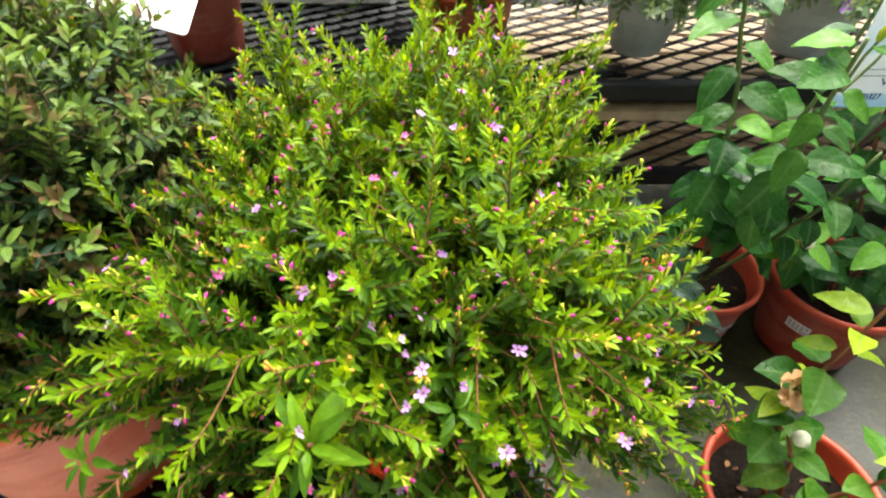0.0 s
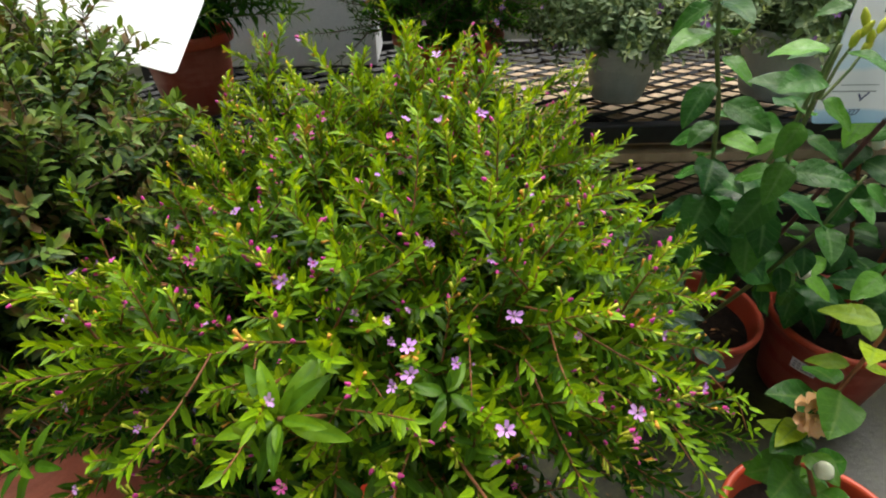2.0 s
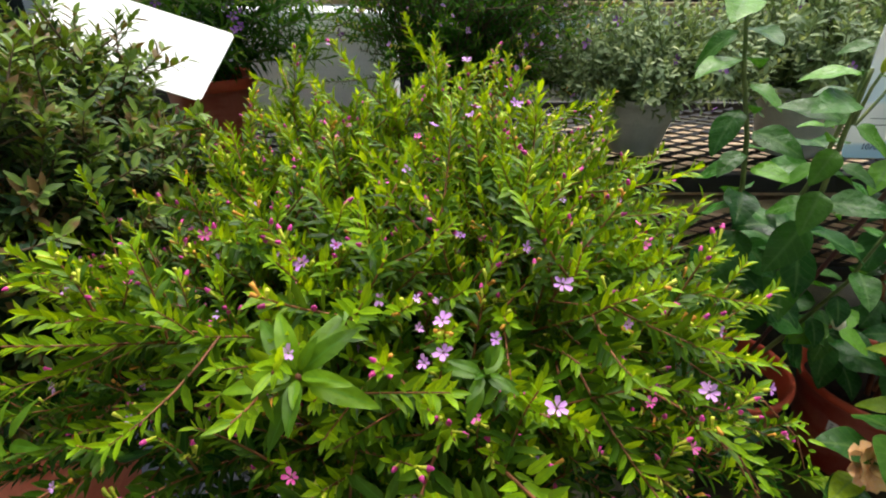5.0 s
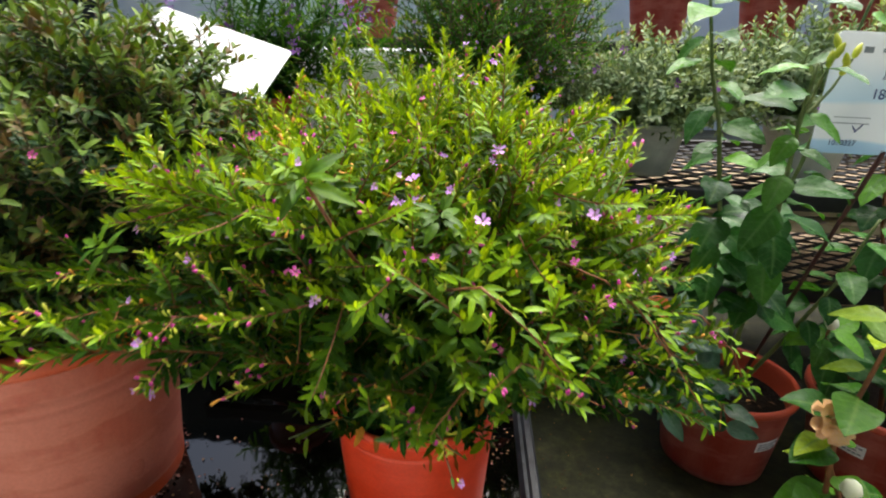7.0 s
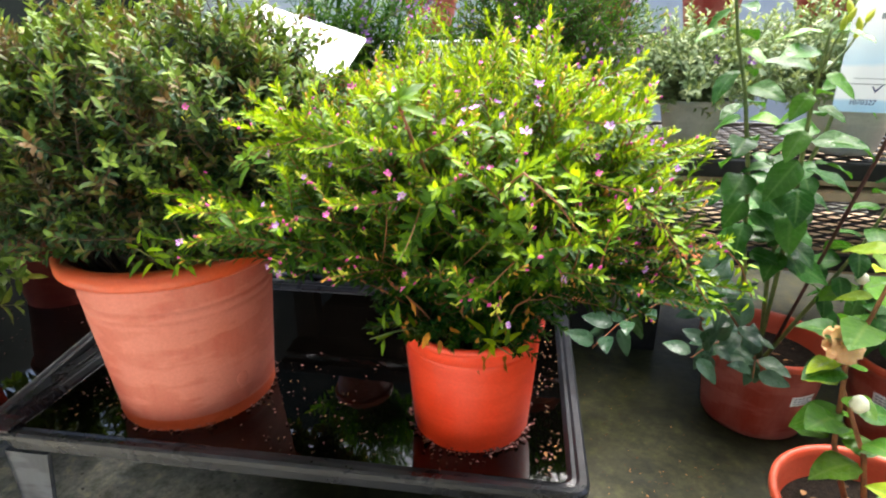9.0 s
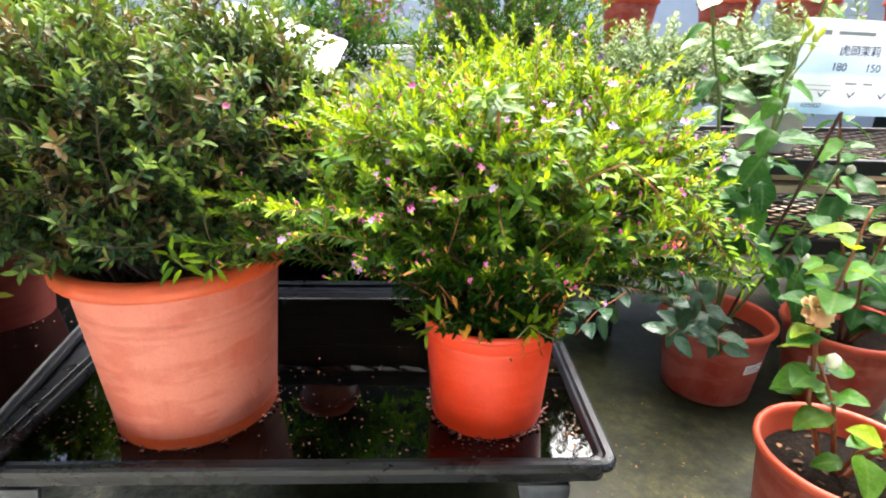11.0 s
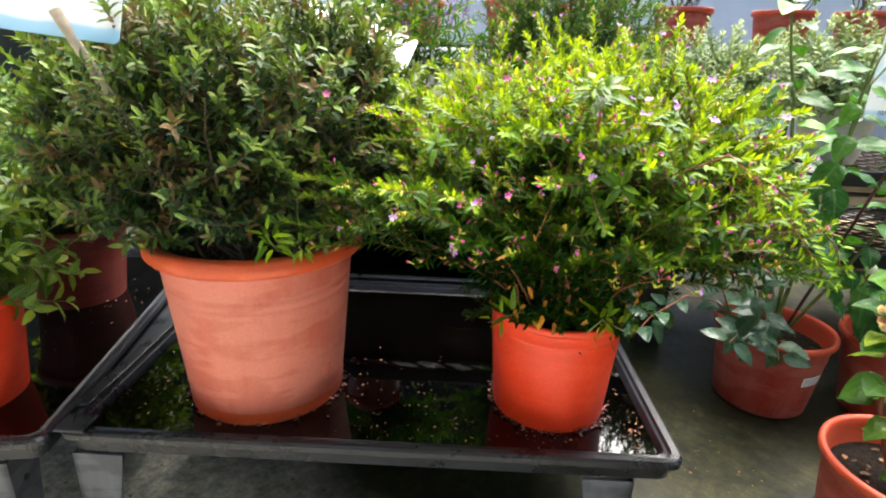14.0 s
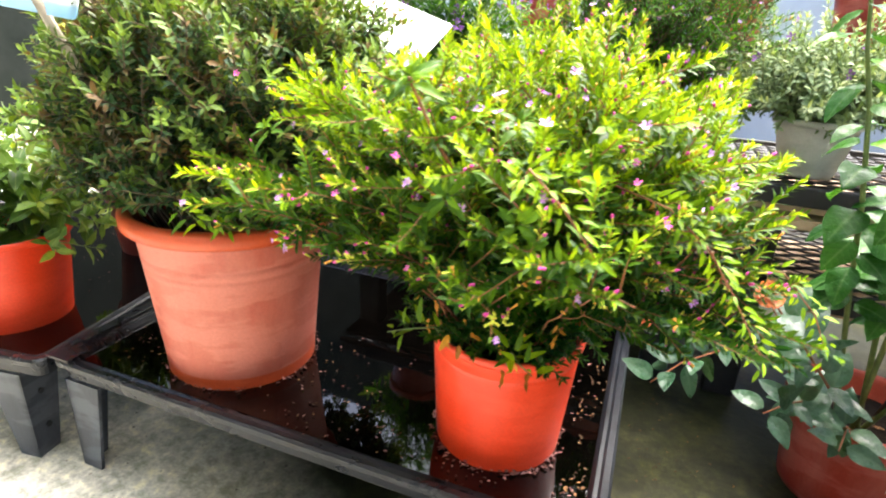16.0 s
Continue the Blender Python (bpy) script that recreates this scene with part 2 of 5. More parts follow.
def black_plastic():
    m, nt, b = material("worn_black_plastic", 0.36, 0, 0.35)
    tc = nt.nodes.new("ShaderNodeTexCoord").outputs["Object"]
    mp = nt.nodes.new("ShaderNodeMapping")
    mp.inputs["Scale"].default_value = (0.6, 6, 1)
    nt.links.new(tc, mp.inputs[0])
    n = noise_tex(nt, 22, 6, 0.75, mp.outputs[0])
    dust = noise_tex(nt, 7, 5, 0.7, tc)
    col = ramp(nt, n, [(0.35, (0.004, 0.0043, 0.005)), (0.75, (0.020, 0.023, 0.030))])
    col = mixed(nt, ramp(nt, dust, [(0.48, (0, 0, 0)), (0.78, (0.45, 0.45, 0.45))]), col, (0.032, 0.037, 0.047))
    nt.links.new(col, b.inputs["Base Color"])
    nt.links.new(ramp(nt, dust, [(0.3, (0.18,) * 3), (0.75, (0.48,) * 3)]), b.inputs["Roughness"])
    bump(nt, b, noise_tex(nt, 300, 3, 0.6, tc), 0.2, 0.0008)
    return m


M_BLACK = black_plastic()
M_LEG = clay_plastic("dusty_grey_plastic", (0.042, 0.048, 0.058), (0.11, 0.122, 0.145), 0.5, 0.8)
M_MESH = speckled("black_mesh", (0.005, 0.005, 0.0055), (0.016, 0.016, 0.017), 50, 0.5, 0.4)
M_PLANK = speckled("weathered_plank", (0.34, 0.25, 0.16), (0.60, 0.47, 0.33), 12, 0.8, 0.2)
M_STAKE = speckled("grey_bamboo_stake", (0.30, 0.25, 0.18), (0.52, 0.46, 0.36), 40, 0.75)
M_DARKSTAKE = speckled("dark_red_stake", (0.045, 0.015, 0.018), (0.10, 0.035, 0.035), 40, 0.55)


def water_material():
    m, nt, b = material("still_brown_water", 0.03, 0, 0.5)
    pos = world_pos(nt)
    nt.links.new(ramp(nt, noise_tex(nt, 9, 4, 0.6, pos), [(0.3, (0.0003, 0.00025, 0.0002)), (0.75, (0.0016, 0.0013, 0.0010))]), b.inputs["Base Color"])
    bump(nt, b, noise_tex(nt, 26, 2, 0.4, pos), 0.08, 0.002)
    return m


M_WATER = water_material()


def concrete():
    m, nt, b = material("wet_concrete", 0.5, 0, 0.3)
    pos = world_pos(nt)
    n1, n2, n3 = noise_tex(nt, 2.3, 6, 0.62, pos), noise_tex(nt, 11, 7, 0.75, pos), noise_tex(nt, 90, 4, 0.7, pos)
    col = ramp(nt, n2, [(0.32, (0.007, 0.008, 0.0035)), (0.47, (0.027, 0.028, 0.012)), (0.60, (0.050, 0.047, 0.021)), (0.78, (0.13, 0.115, 0.06))])
    wet = ramp(nt, n1, [(0.42, (0, 0, 0)), (0.56, (1, 1, 1))])
    col = mixed(nt, maths(nt, "MULTIPLY", wet, 0.8), col, (0.022, 0.023, 0.012))
    moss = ramp(nt, noise_tex(nt, 4.1, 6, 0.75, pos), [(0.54, (0, 0, 0)), (0.70, (1, 1, 1))])
    col = mixed(nt, maths(nt, "MULTIPLY", moss, 0.6), col, (0.075, 0.075, 0.018))
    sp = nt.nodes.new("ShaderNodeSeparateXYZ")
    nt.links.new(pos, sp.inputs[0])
    # Pale dry concrete toward front left, painted paler and wider for missing aisle light.
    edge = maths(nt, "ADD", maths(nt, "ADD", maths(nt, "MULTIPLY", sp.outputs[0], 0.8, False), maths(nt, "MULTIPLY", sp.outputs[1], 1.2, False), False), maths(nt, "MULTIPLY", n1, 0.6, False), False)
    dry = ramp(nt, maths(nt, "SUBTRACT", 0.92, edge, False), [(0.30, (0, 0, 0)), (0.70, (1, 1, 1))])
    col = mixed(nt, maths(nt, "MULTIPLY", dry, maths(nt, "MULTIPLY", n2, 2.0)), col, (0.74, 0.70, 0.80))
    specks = ramp(nt, noise_tex(nt, 55, 3, 0.6, pos), [(0.66, (0, 0, 0)), (0.71, (1, 1, 1))])
    col = mixed(nt, maths(nt, "MULTIPLY", specks, 0.8), col, (0.018, 0.014, 0.010))
    col = mixed(nt, 1.0, col, ramp(nt, n3, [(0.3, (0.75,) * 3), (0.7, (1.2,) * 3)]), "MULTIPLY")
    patch = ramp(nt, noise_tex(nt, 31, 5, 0.7, pos), [(0.36, (0.55, 0.58, 0.5)), (0.52, (1, 1, 1)), (0.66, (1.45, 1.42, 1.2))])
    col = mixed(nt, 1.0, col, patch, "MULTIPLY")
    col = mixed(nt, 1.0, col, (0.86, 0.88, 0.66), "MULTIPLY")
    nt.links.new(col, b.inputs["Base Color"])
    nt.links.new(ramp(nt, n1, [(0.40, (0.65,) * 3), (0.58, (0.34,) * 3)]), b.inputs["Roughness"])
    bump(nt, b, maths(nt, "ADD", n3, n2, False), 0.35, 0.003)
    return m


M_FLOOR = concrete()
# Matte black for panels added where the bench's underside is only in shade.
M_ADDED_BLACK = speckled("added_matte_black", (0.0015, 0.0015, 0.0015), (0.005, 0.005, 0.005), 30, 0.95, 0.05)
# Dark material of the unseen sheet and side walls added to cut light.
M_LIGHT_BLOCK = speckled("light_block_dark", (0.014, 0.018, 0.015), (0.03, 0.035, 0.03), 3.0, 0.9, 0.1)
M_WALL = speckled("grey_wall", (0.70, 0.71, 0.70), (0.84, 0.84, 0.82), 2.5, 0.8, 0.2)


# ---- building helpers ----
def thing(name, loc=(0, 0, 0), rot=0.0, label="", category="", group="", kind=""):
    ob = new(name)
    ob.empty_display_size = 0.05
    ob.matrix_world = pose(*loc, 0, 0, rot)
    return tagged(ob, label, category, group, kind)


def link_mesh(name, me, mat, parent, label="", kind="", smooth=False):
    if smooth:
        me.polygons.foreach_set("use_smooth", [True] * len(me.polygons))
    if mat is not None and not me.materials:
        me.materials.append(mat)
    ob = new(name, me)
    if parent is not None:
        ob.parent = parent
    return tagged(ob, label, "", "", kind)


def part(name, bm, mat, parent, label="", smooth=False):
    me = bpy.data.meshes.new(name)
    bm.normal_update()
    bm.to_mesh(me)
    bm.free()
    return link_mesh(name, me, mat, parent, label, "", smooth)


def box(bm, size, at, bevel=0.0, rot=None):
    m = Matrix.Translation(at)
    if rot is not None:
        m = m @ rot
    vs = bmesh.ops.create_cube(bm, size=1, matrix=m @ Matrix.Diagonal((*size, 1)))["verts"]
    if bevel:
        es = list({e for v in vs for e in v.link_edges})
        bmesh.ops.bevel(bm, geom=es, offset=bevel, segments=2, affect="EDGES", profile=0.6)
    return bm


def lathe(profile, n=48, wob=0.0):
    bm = bmesh.new()
    rings = []
    for k, (r, z) in enumerate(profile):
        ring = []
        for i in range(n):
            a = 2 * math.pi * i / n
            rr = r * (1 + wob * math.sin(2 * a + 0.7))
            ring.append(bm.verts.new((rr * math.cos(a), rr * math.sin(a), z)))
        rings.append(ring)
    for r0, r1 in zip(rings, rings[1:]):
        for i in range(n):
            bm.faces.new((r0[i], r0[(i + 1) % n], r1[(i + 1) % n], r1[i]))
    return bm, rings


LEAF = np.array([(0, 0, 0), (-.44, .32, .06), (0, .34, -.02), (.44, .32, .06), (-.42, .68, .06), (0, .70, -.01), (.42, .68, .06), (0, 1, -.02)])
LEAF_FACES = [(0, 2, 1), (0, 3, 2), (1, 2, 5, 4), (2, 3, 6, 5), (4, 5, 7), (5, 6, 7)]
ACROSS = np.array([0, 1, 0, 1, 1, 0, 1, 0.0])
LV = len(LEAF)


def leaf_mesh(name, frames, sizes, ages, mat, curl=0.12):
    """One mesh of many leaves: frames are (place, along, normal), sizes (length, width)."""
    n = len(frames)
    P = np.array([f[0] for f in frames], float)
    A = np.array([f[1] for f in frames], float)
    N = np.array([f[2] for f in frames], float)
    A /= np.linalg.norm(A, axis=1)[:, None]
    S = np.cross(A, N)
    S /= np.linalg.norm(S, axis=1)[:, None] + 1e-9
    N = np.cross(S, A)
    sz = np.array(sizes, float)
    t = LEAF
    bend = t[None, :, 2] * sz[:, 1:2] * 2.2 - (t[None, :, 1] ** 2) * (sz[:, 0] * (curl + np.random.uniform(-0.12, 0.16, n)))[:, None]
    V = (P[:, None, :] + S[:, None, :] * (t[None, :, 0] * sz[:, 1:2])[:, :, None] + A[:, None, :] * (t[None, :, 1] * sz[:, 0:1])[:, :, None]
         + N[:, None, :] * bend[:, :, None])
    me = bpy.data.meshes.new(name)
    one = np.array([v for f in LEAF_FACES for v in f])
    counts = np.array([len(f) for f in LEAF_FACES])
    starts = np.concatenate(([0], np.cumsum(counts)[:-1]))
    me.vertices.add(LV * n)
    me.vertices.foreach_set("co", V.reshape(-1).astype(np.float32))
    me.loops.add(len(one) * n)
    me.loops.foreach_set("vertex_index", (one[None, :] + LV * np.arange(n)[:, None]).reshape(-1).astype(np.int32))
    me.polygons.add(len(counts) * n)
    me.polygons.foreach_set("loop_start", (starts[None, :] + len(one) * np.arange(n)[:, None]).reshape(-1).astype(np.int32))
    me.update(calc_edges=True)
    for nm, vals in (("age", np.repeat(np.array(ages, float), LV)), ("across", np.tile(ACROSS, n))):
        me.attributes.new(nm, "FLOAT", "POINT").data.foreach_set("value", vals)
    me.materials.append(mat)
    me.polygons.foreach_set("use_smooth", [True] * len(me.polygons))
    return me


def tube_mesh(name, lines, mat, sides=5):
    """One mesh of tapered tubes: lines are (points, start radius, end radius)."""
    V, F = [], []
    for pts, r0, r1 in lines:
        pts = [np.array(p, float) for p in pts]
        base, k = len(V), len(pts)
        for i, p in enumerate(pts):
            d = pts[min(i + 1, k - 1)] - pts[max(i - 1, 0)]
            d = d / (np.linalg.norm(d) + 1e-9)
            u = np.cross(d, (0.31, 0.93, 0.17))
            u /= np.linalg.norm(u) + 1e-9
            w = np.cross(d, u)
            r = r0 + (r1 - r0) * i / max(k - 1, 1)
            for s in range(sides):
                a = 2 * math.pi * s / sides
                V.append(tuple(p + r * (math.cos(a) * u + math.sin(a) * w)))
        for i in range(k - 1):
            for s in range(sides):
                a, b = base + i * sides + s, base + i * sides + (s + 1) % sides
                F.append((a, b, b + sides, a + sides))
        F.append(tuple(base + (k - 1) * sides + s for s in range(sides)))
    me = bpy.data.meshes.new(name)
    me.from_pydata(V, [], F)
    me.materials.append(mat)
    me.polygons.foreach_set("use_smooth", [True] * len(me.polygons))
    return me


def curve(p0, p1, p2, n):
    p0, p1, p2 = (np.array(p, float) for p in (p0, p1, p2))
    return [(1 - s) ** 2 * p0 + 2 * s * (1 - s) * p1 + s * s * p2 for s in np.linspace(0, 1, n)]


def flower_data(name, mat, petals=6, r=0.0046, tube=0.010):
    """A small trumpet flower: petals round a yellow-green calyx tube, along +z."""
    V, F, mi = [], [], []
    for i in range(6):
        for z, rr in ((-tube, 0.0012), (-tube * 0.4, 0.0019), (0, 0.0016)):
            a = 2 * math.pi * i / 6
            V.append((rr * math.cos(a), rr * math.sin(a), z))
    for i in range(6):
        for k in range(2):
            a, b = i * 3 + k, ((i + 1) % 6) * 3 + k
            F.append((a, b, b + 1, a + 1))
            mi.append(1)
    for i in range(petals):
        a = 2 * math.pi * (i + random.uniform(-0.15, 0.15)) / petals
        rr = r * random.uniform(0.75, 1.2) * (1.2 if i in (0, 1) else 0.95)
        lift = random.uniform(0.4, 2.4)
        c, s = math.cos(a), math.sin(a)
        b = len(V)
        for x, y, z in ((0.1, 0, 0.0), (0.55, -0.26, 0.16), (0.55, 0.26, 0.16), (1.0, -0.20, 0.22), (1.0, 0.20, 0.22), (0.6, 0, 0.10)):
            V.append((rr * (x * c - y * s), rr * (x * s + y * c), rr * z * lift))
        F += [(b, b + 1, b + 5), (b, b + 5, b + 2), (b + 1, b + 3, b + 5), (b + 2, b + 5, b + 4), (b + 3, b + 4, b + 5)]
        mi += [0] * 5
    me = bpy.data.meshes.new(name)
    me.from_pydata(V, [], F)
    me.materials.append(mat)
    me.materials.append(M_CALYX)
    me.polygons.foreach_set("material_index", mi)
    me.polygons.foreach_set("use_smooth", [True] * len(F))
    return me


def place_along(ob, at, direction, spin=0.0, scale=1.0):
    q = Vector(direction).to_track_quat("Z", "Y")
    ob.matrix_basis = Matrix.Translation(at) @ q.to_matrix().to_4x4() @ pose(0, 0, 0, 0, 0, spin) @ Matrix.Diagonal((scale, scale, scale, 1))


def unit(v):
    v = np.array(v, float)
    return v / (np.linalg.norm(v) + 1e-9)


FLOWERS = {"lilac": [flower_data("lilac_flower", M_LILAC) for _ in range(3)], "pink": [flower_data("pink_flower", M_PINK, 6, 0.0042) for _ in range(2)],
           "purple": [flower_data("purple_flower", M_PURPLE, 5, 0.010, 0.006) for _ in range(2)]}


def shrub(ob, root, tips, leaf_mat, stem_mat, leaf=(0.03, 0.008), node=0.009, twigs=6, twig_len=(0.045, 0.085), bare=0.35, rise=0.6, flowers=0,
          flower_kinds=("lilac",), calyx=0, single=0, single_mat=None, near_y=None, seed=1, spread=0.05, upright=0.5, stem_r=0.0028, young=0.55, curl=0.12,
          flower_at=(), flare=(0.95, 1.4), pow_age=2.2, under=None, free=0, young_lit_top=0.0, tip_size=0.5, low_free=0, old_shaded_low=False, buds=False):
    """Branching shrub under the thing ob; root and tips in world metres, built in the thing's own frame."""
    rng = random.Random(seed)
    inv = np.array(ob.matrix_world.inverted())
    off = inv[:3, 3]
    rt = inv[:3, :3]
    loc = lambda p: rt @ np.array(p, float) + off
    root = np.array(root, float)
    lines, frames, sizes, ages, ends = [], [], [], [], []

    def leaves_on(pts, a0, a1, size0, size1, slack=0.0):
        seg = [np.linalg.norm(b - a) for a, b in zip(pts, pts[1:])]
        total, d, k = sum(seg), node * rng.uniform(0.3, 1), rng.randint(0, 1)
        phase = rng.uniform(0, 3.14)
        while d < total:
            acc, i = 0.0, 0
            while acc + seg[i] < d and i < len(seg) - 1:
                acc += seg[i]
                i += 1
            f = (d - acc) / seg[i]
            p = pts[i] * (1 - f) + pts[i + 1] * f
            t = unit(pts[i + 1] - pts[i])
            u = unit(np.cross(t, (0.2, 0.3, 1.0)))
            w = np.cross(t, u)
            s = d / total
            low = under is not None and p[2] < under(p) - slack - 0.02 * rng.random()
            for side in (0, math.pi):
                if rng.random() < (0.96 if low else 0.08):
                    continue
                a = phase + side + (math.pi / 2) * (k % 2) + rng.uniform(-0.35, 0.35)
                o = math.cos(a) * u + math.sin(a) * w
                ang = rng.uniform(*flare) * (1 - 0.38 * s)
                al = unit(t * math.cos(ang) + o * math.sin(ang) + np.array((0, 0, -0.10 + 0.25 * s)))
                nr = unit(t * math.sin(ang) - o * math.cos(ang) + np.array((0, -0.15, 1.0)))
                z = (size0 + (size1 - size0) * s) * rng.uniform(0.75, 1.2)
                frames.append((loc(p), rt @ al, rt @ nr))
                sizes.append((leaf[0] * z, leaf[1] * z * rng.uniform(0.85, 1.15)))
                # Height shift puts under-shade and top light, with leaf age, into leaf colour.
                ages.append(min(1, max(0, (1.0 if not old_shaded_low else min(1.0, max(0.12, (p[2] - root[2] - 0.10) / 0.24))) * (a0 + (a1 - a0) * s ** pow_age + young_lit_top * max(0.0, p[2] - root[2] - 0.12)))))
            d += node * (1 - 0.5 * s) * rng.uniform(0.8, 1.2)
            k += 1

    for number, tip in enumerate(tips):
        slack = 0.5 if number < low_free else 0.15 if number < low_free + free else 0.0
        tip = np.array(tip, float)
        out = tip - root
        flat = unit((out[0], out[1], 0.001))
        p0 = root + np.array((rng.uniform(-spread, spread), rng.uniform(-spread, spread), 0))
        h = np.linalg.norm(out)
        p1 = p0 + flat * h * 0.30 + np.array((rng.uniform(-.03, .03), rng.uniform(-.03, .03), out[2] * rise + 0.14 * h))
        pts = curve(p0, p1, tip, 12)
        for i in range(2, 12):
            pts[i] = pts[i] + np.array([rng.uniform(-0.004, 0.004) for _ in range(3)])
        fine = 0.4 if number < low_free else 1.0
        lines.append(([loc(p) for p in pts], stem_r * fine, stem_r * 0.3 * fine))
        stubby = number < low_free
        cut = max(1, int((0.15 if stubby else bare) * 11))
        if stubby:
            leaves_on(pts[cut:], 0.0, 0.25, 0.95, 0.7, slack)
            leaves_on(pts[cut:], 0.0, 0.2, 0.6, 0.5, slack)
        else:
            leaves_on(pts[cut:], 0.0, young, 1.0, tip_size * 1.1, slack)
        ends.append((pts[-1], unit(pts[-1] - pts[-2])))
        slim = low_free <= number < low_free + free
        for j in range(6 if stubby else 8 if slim else twigs):
            s = (0.2 + 0.78 * (j + rng.random()) / 6) if stubby else bare + (0.98 - bare) * (j + rng.random()) / twigs
            i = min(10, int(s * 11))
            q = pts[i] + (pts[i + 1] - pts[i]) * (s * 11 - i)
            t = unit(pts[i + 1] - pts[i])
            side = unit(np.cross(t, [rng.uniform(-1, 1) for _ in range(3)]))
            d = unit(t * rng.uniform(0.5, 1.0) + side * rng.uniform(0.5, 1.0) + np.array((0, 0, upright * rng.uniform(0.2, 1.0))))
            ln = rng.uniform(*twig_len) * (0.8 + 0.4 * s) * (0.5 if stubby else 0.85 if slim else 1.0)
            e = q + d * ln
            if under is not None and e[2] < under(e) - slack:
                if rng.random() < 0.75:
                    continue
                e = q + np.array((d[0], d[1], abs(d[2]) + 0.3)) * ln * 0.6
            m = q + d * ln * 0.5 + side * ln * 0.12
            tp = curve(q, m, e, 5)
            lines.append(([loc(p) for p in tp], stem_r * 0.5 * fine, stem_r * 0.2 * fine))
            leaves_on(tp, 0.05 + 0.2 * s, young * (0.6 + 0.8 * s), 0.7 if stubby else 0.95, 0.55 if stubby else tip_size, slack)
            ends.append((e, unit(tp[-1] - tp[-2])))
    link_mesh("branchwork", tube_mesh("branchwork", lines, stem_mat, 4), None, ob, "", "stuff")
    picked = []
    if single:
        picked = [i for i, f in enumerate(frames) if near_y is None or (ob.matrix_world @ Vector(f[0])).y < near_y]
        rng.shuffle(picked)
        picked = sorted(picked[:single])
    chosen = set(picked)
    rest = [i for i in range(len(frames)) if i not in chosen]
    link_mesh("foliage", leaf_mesh("foliage", [frames[i] for i in rest], [sizes[i] for i in rest], [ages[i] for i in rest], leaf_mat, curl), None, ob, "", "stuff")
    if single:
        shapes = [leaf_mesh("leaf", [((0, 0, 0), (0, 1, 0), (0, 0, 1))], [leaf], [a], single_mat, curl) for a in (0.05, 0.3, 0.7)]
        for i in picked:
            o = new("leaf", shapes[0 if ages[i] < 0.2 else 1 if ages[i] < 0.5 else 2])
            o.parent = ob
            p, al, nr = frames[i]
            al = unit(al)
            sx = unit(np.cross(al, nr))
            nz = np.cross(sx, al)
            k = sizes[i][0] / leaf[0]
            o.matrix_basis = Matrix([(sx[r] * k, al[r] * k, nz[r] * k, p[r]) for r in range(3)] + [(0, 0, 0, 1)])
    ends.sort(key=lambda e: -((e[0] - root) * np.array((1, 1, 1.15))) @ ((e[0] - root) * np.array((1, 1, 1.15))))
    ends = ends[:int(len(ends) * 0.7)]
    rng.shuffle(ends)
    # calyx tubes and dried tips near the shoot ends
    if calyx:
        tubes, dry, pinks = [], [], []
        for p, d in ends[:calyx]:
            for _ in range(rng.randint(3, 7)):
                sd = unit(np.cross(d, [rng.uniform(-1, 1) for _ in range(3)]))
                a = p - d * rng.uniform(-0.003, 0.04)
                dd = unit(d * 0.7 + sd * 0.8 + np.array((0, 0, 0.2)))
                pick = rng.random()
                (dry if pick < 0.22 else tubes).append(([loc(a), loc(a + dd * 0.005), loc(a + dd * 0.0085)], 0.0007, 0.0014))
                if pick > 0.66:
                    pinks.append(([loc(a + dd * 0.0083), loc(a + dd * 0.0100), loc(a + dd * 0.0118)], 0.0018, 0.0008))
        link_mesh("calyx_growth", tube_mesh("calyx_growth", tubes, M_CALYX, 5), None, ob, "", "stuff")
        link_mesh("dried_calyx_growth", tube_mesh("dried_calyx_growth", dry, M_DRYCALYX, 5), None, ob, "", "stuff")
        if buds:
            link_mesh("bud_growth", tube_mesh("bud_growth", pinks, M_PINKBUD, 6), None, ob, "", "stuff")
    for n in range(flowers):
        p, d = ends[n % len(ends)]
        kind = rng.choice(flower_kinds)
        f = new("flower", rng.choice(FLOWERS[kind]))
        f.parent = ob
        sd = unit(np.cross(d, [rng.uniform(-1, 1) for _ in range(3)]))
        a = p - d * rng.uniform(-0.004, 0.02) + sd * 0.009
        away = unit(p - root - np.array((0, 0, 0.1)))
        a = p + away * rng.uniform(0.0, 0.010) + sd * 0.005
        place_along(f, loc(a), rt @ unit(d * 0.4 + sd * 0.6 + away + np.array((0, -0.3, 0.3))), rng.uniform(0, 360), rng.uniform(0.6, 1.05))
    for kind, p, sc in flower_at:
        f = new("flower", rng.choice(FLOWERS[kind]))
        f.parent = ob
        place_along(f, loc(p), rt @ unit((rng.uniform(-.3, .3), -0.6, 0.7)), rng.uniform(0, 360), sc)
    return len(frames)


def dome(centre, radii, count, seed, low=-0.1, inner=0.82, boxy=1.0):
    """Shoot tips scattered over an uneven dome."""
    rng = random.Random(seed)
    out = []
    for i in range(count):
        a = 2.39996 * i + rng.uniform(-0.3, 0.3)
        s = low + (1 - low) * (i + 0.5) / count
        c = math.sqrt(max(0, 1 - s * s)) ** boxy
        s = math.copysign(abs(s) ** boxy, s)
        k = rng.uniform(inner, 1.04)
        out.append((centre[0] + radii[0] * c * math.cos(a) * k, centre[1] + radii[1] * c * math.sin(a) * k, centre[2] + radii[2] * s * k))
    return out


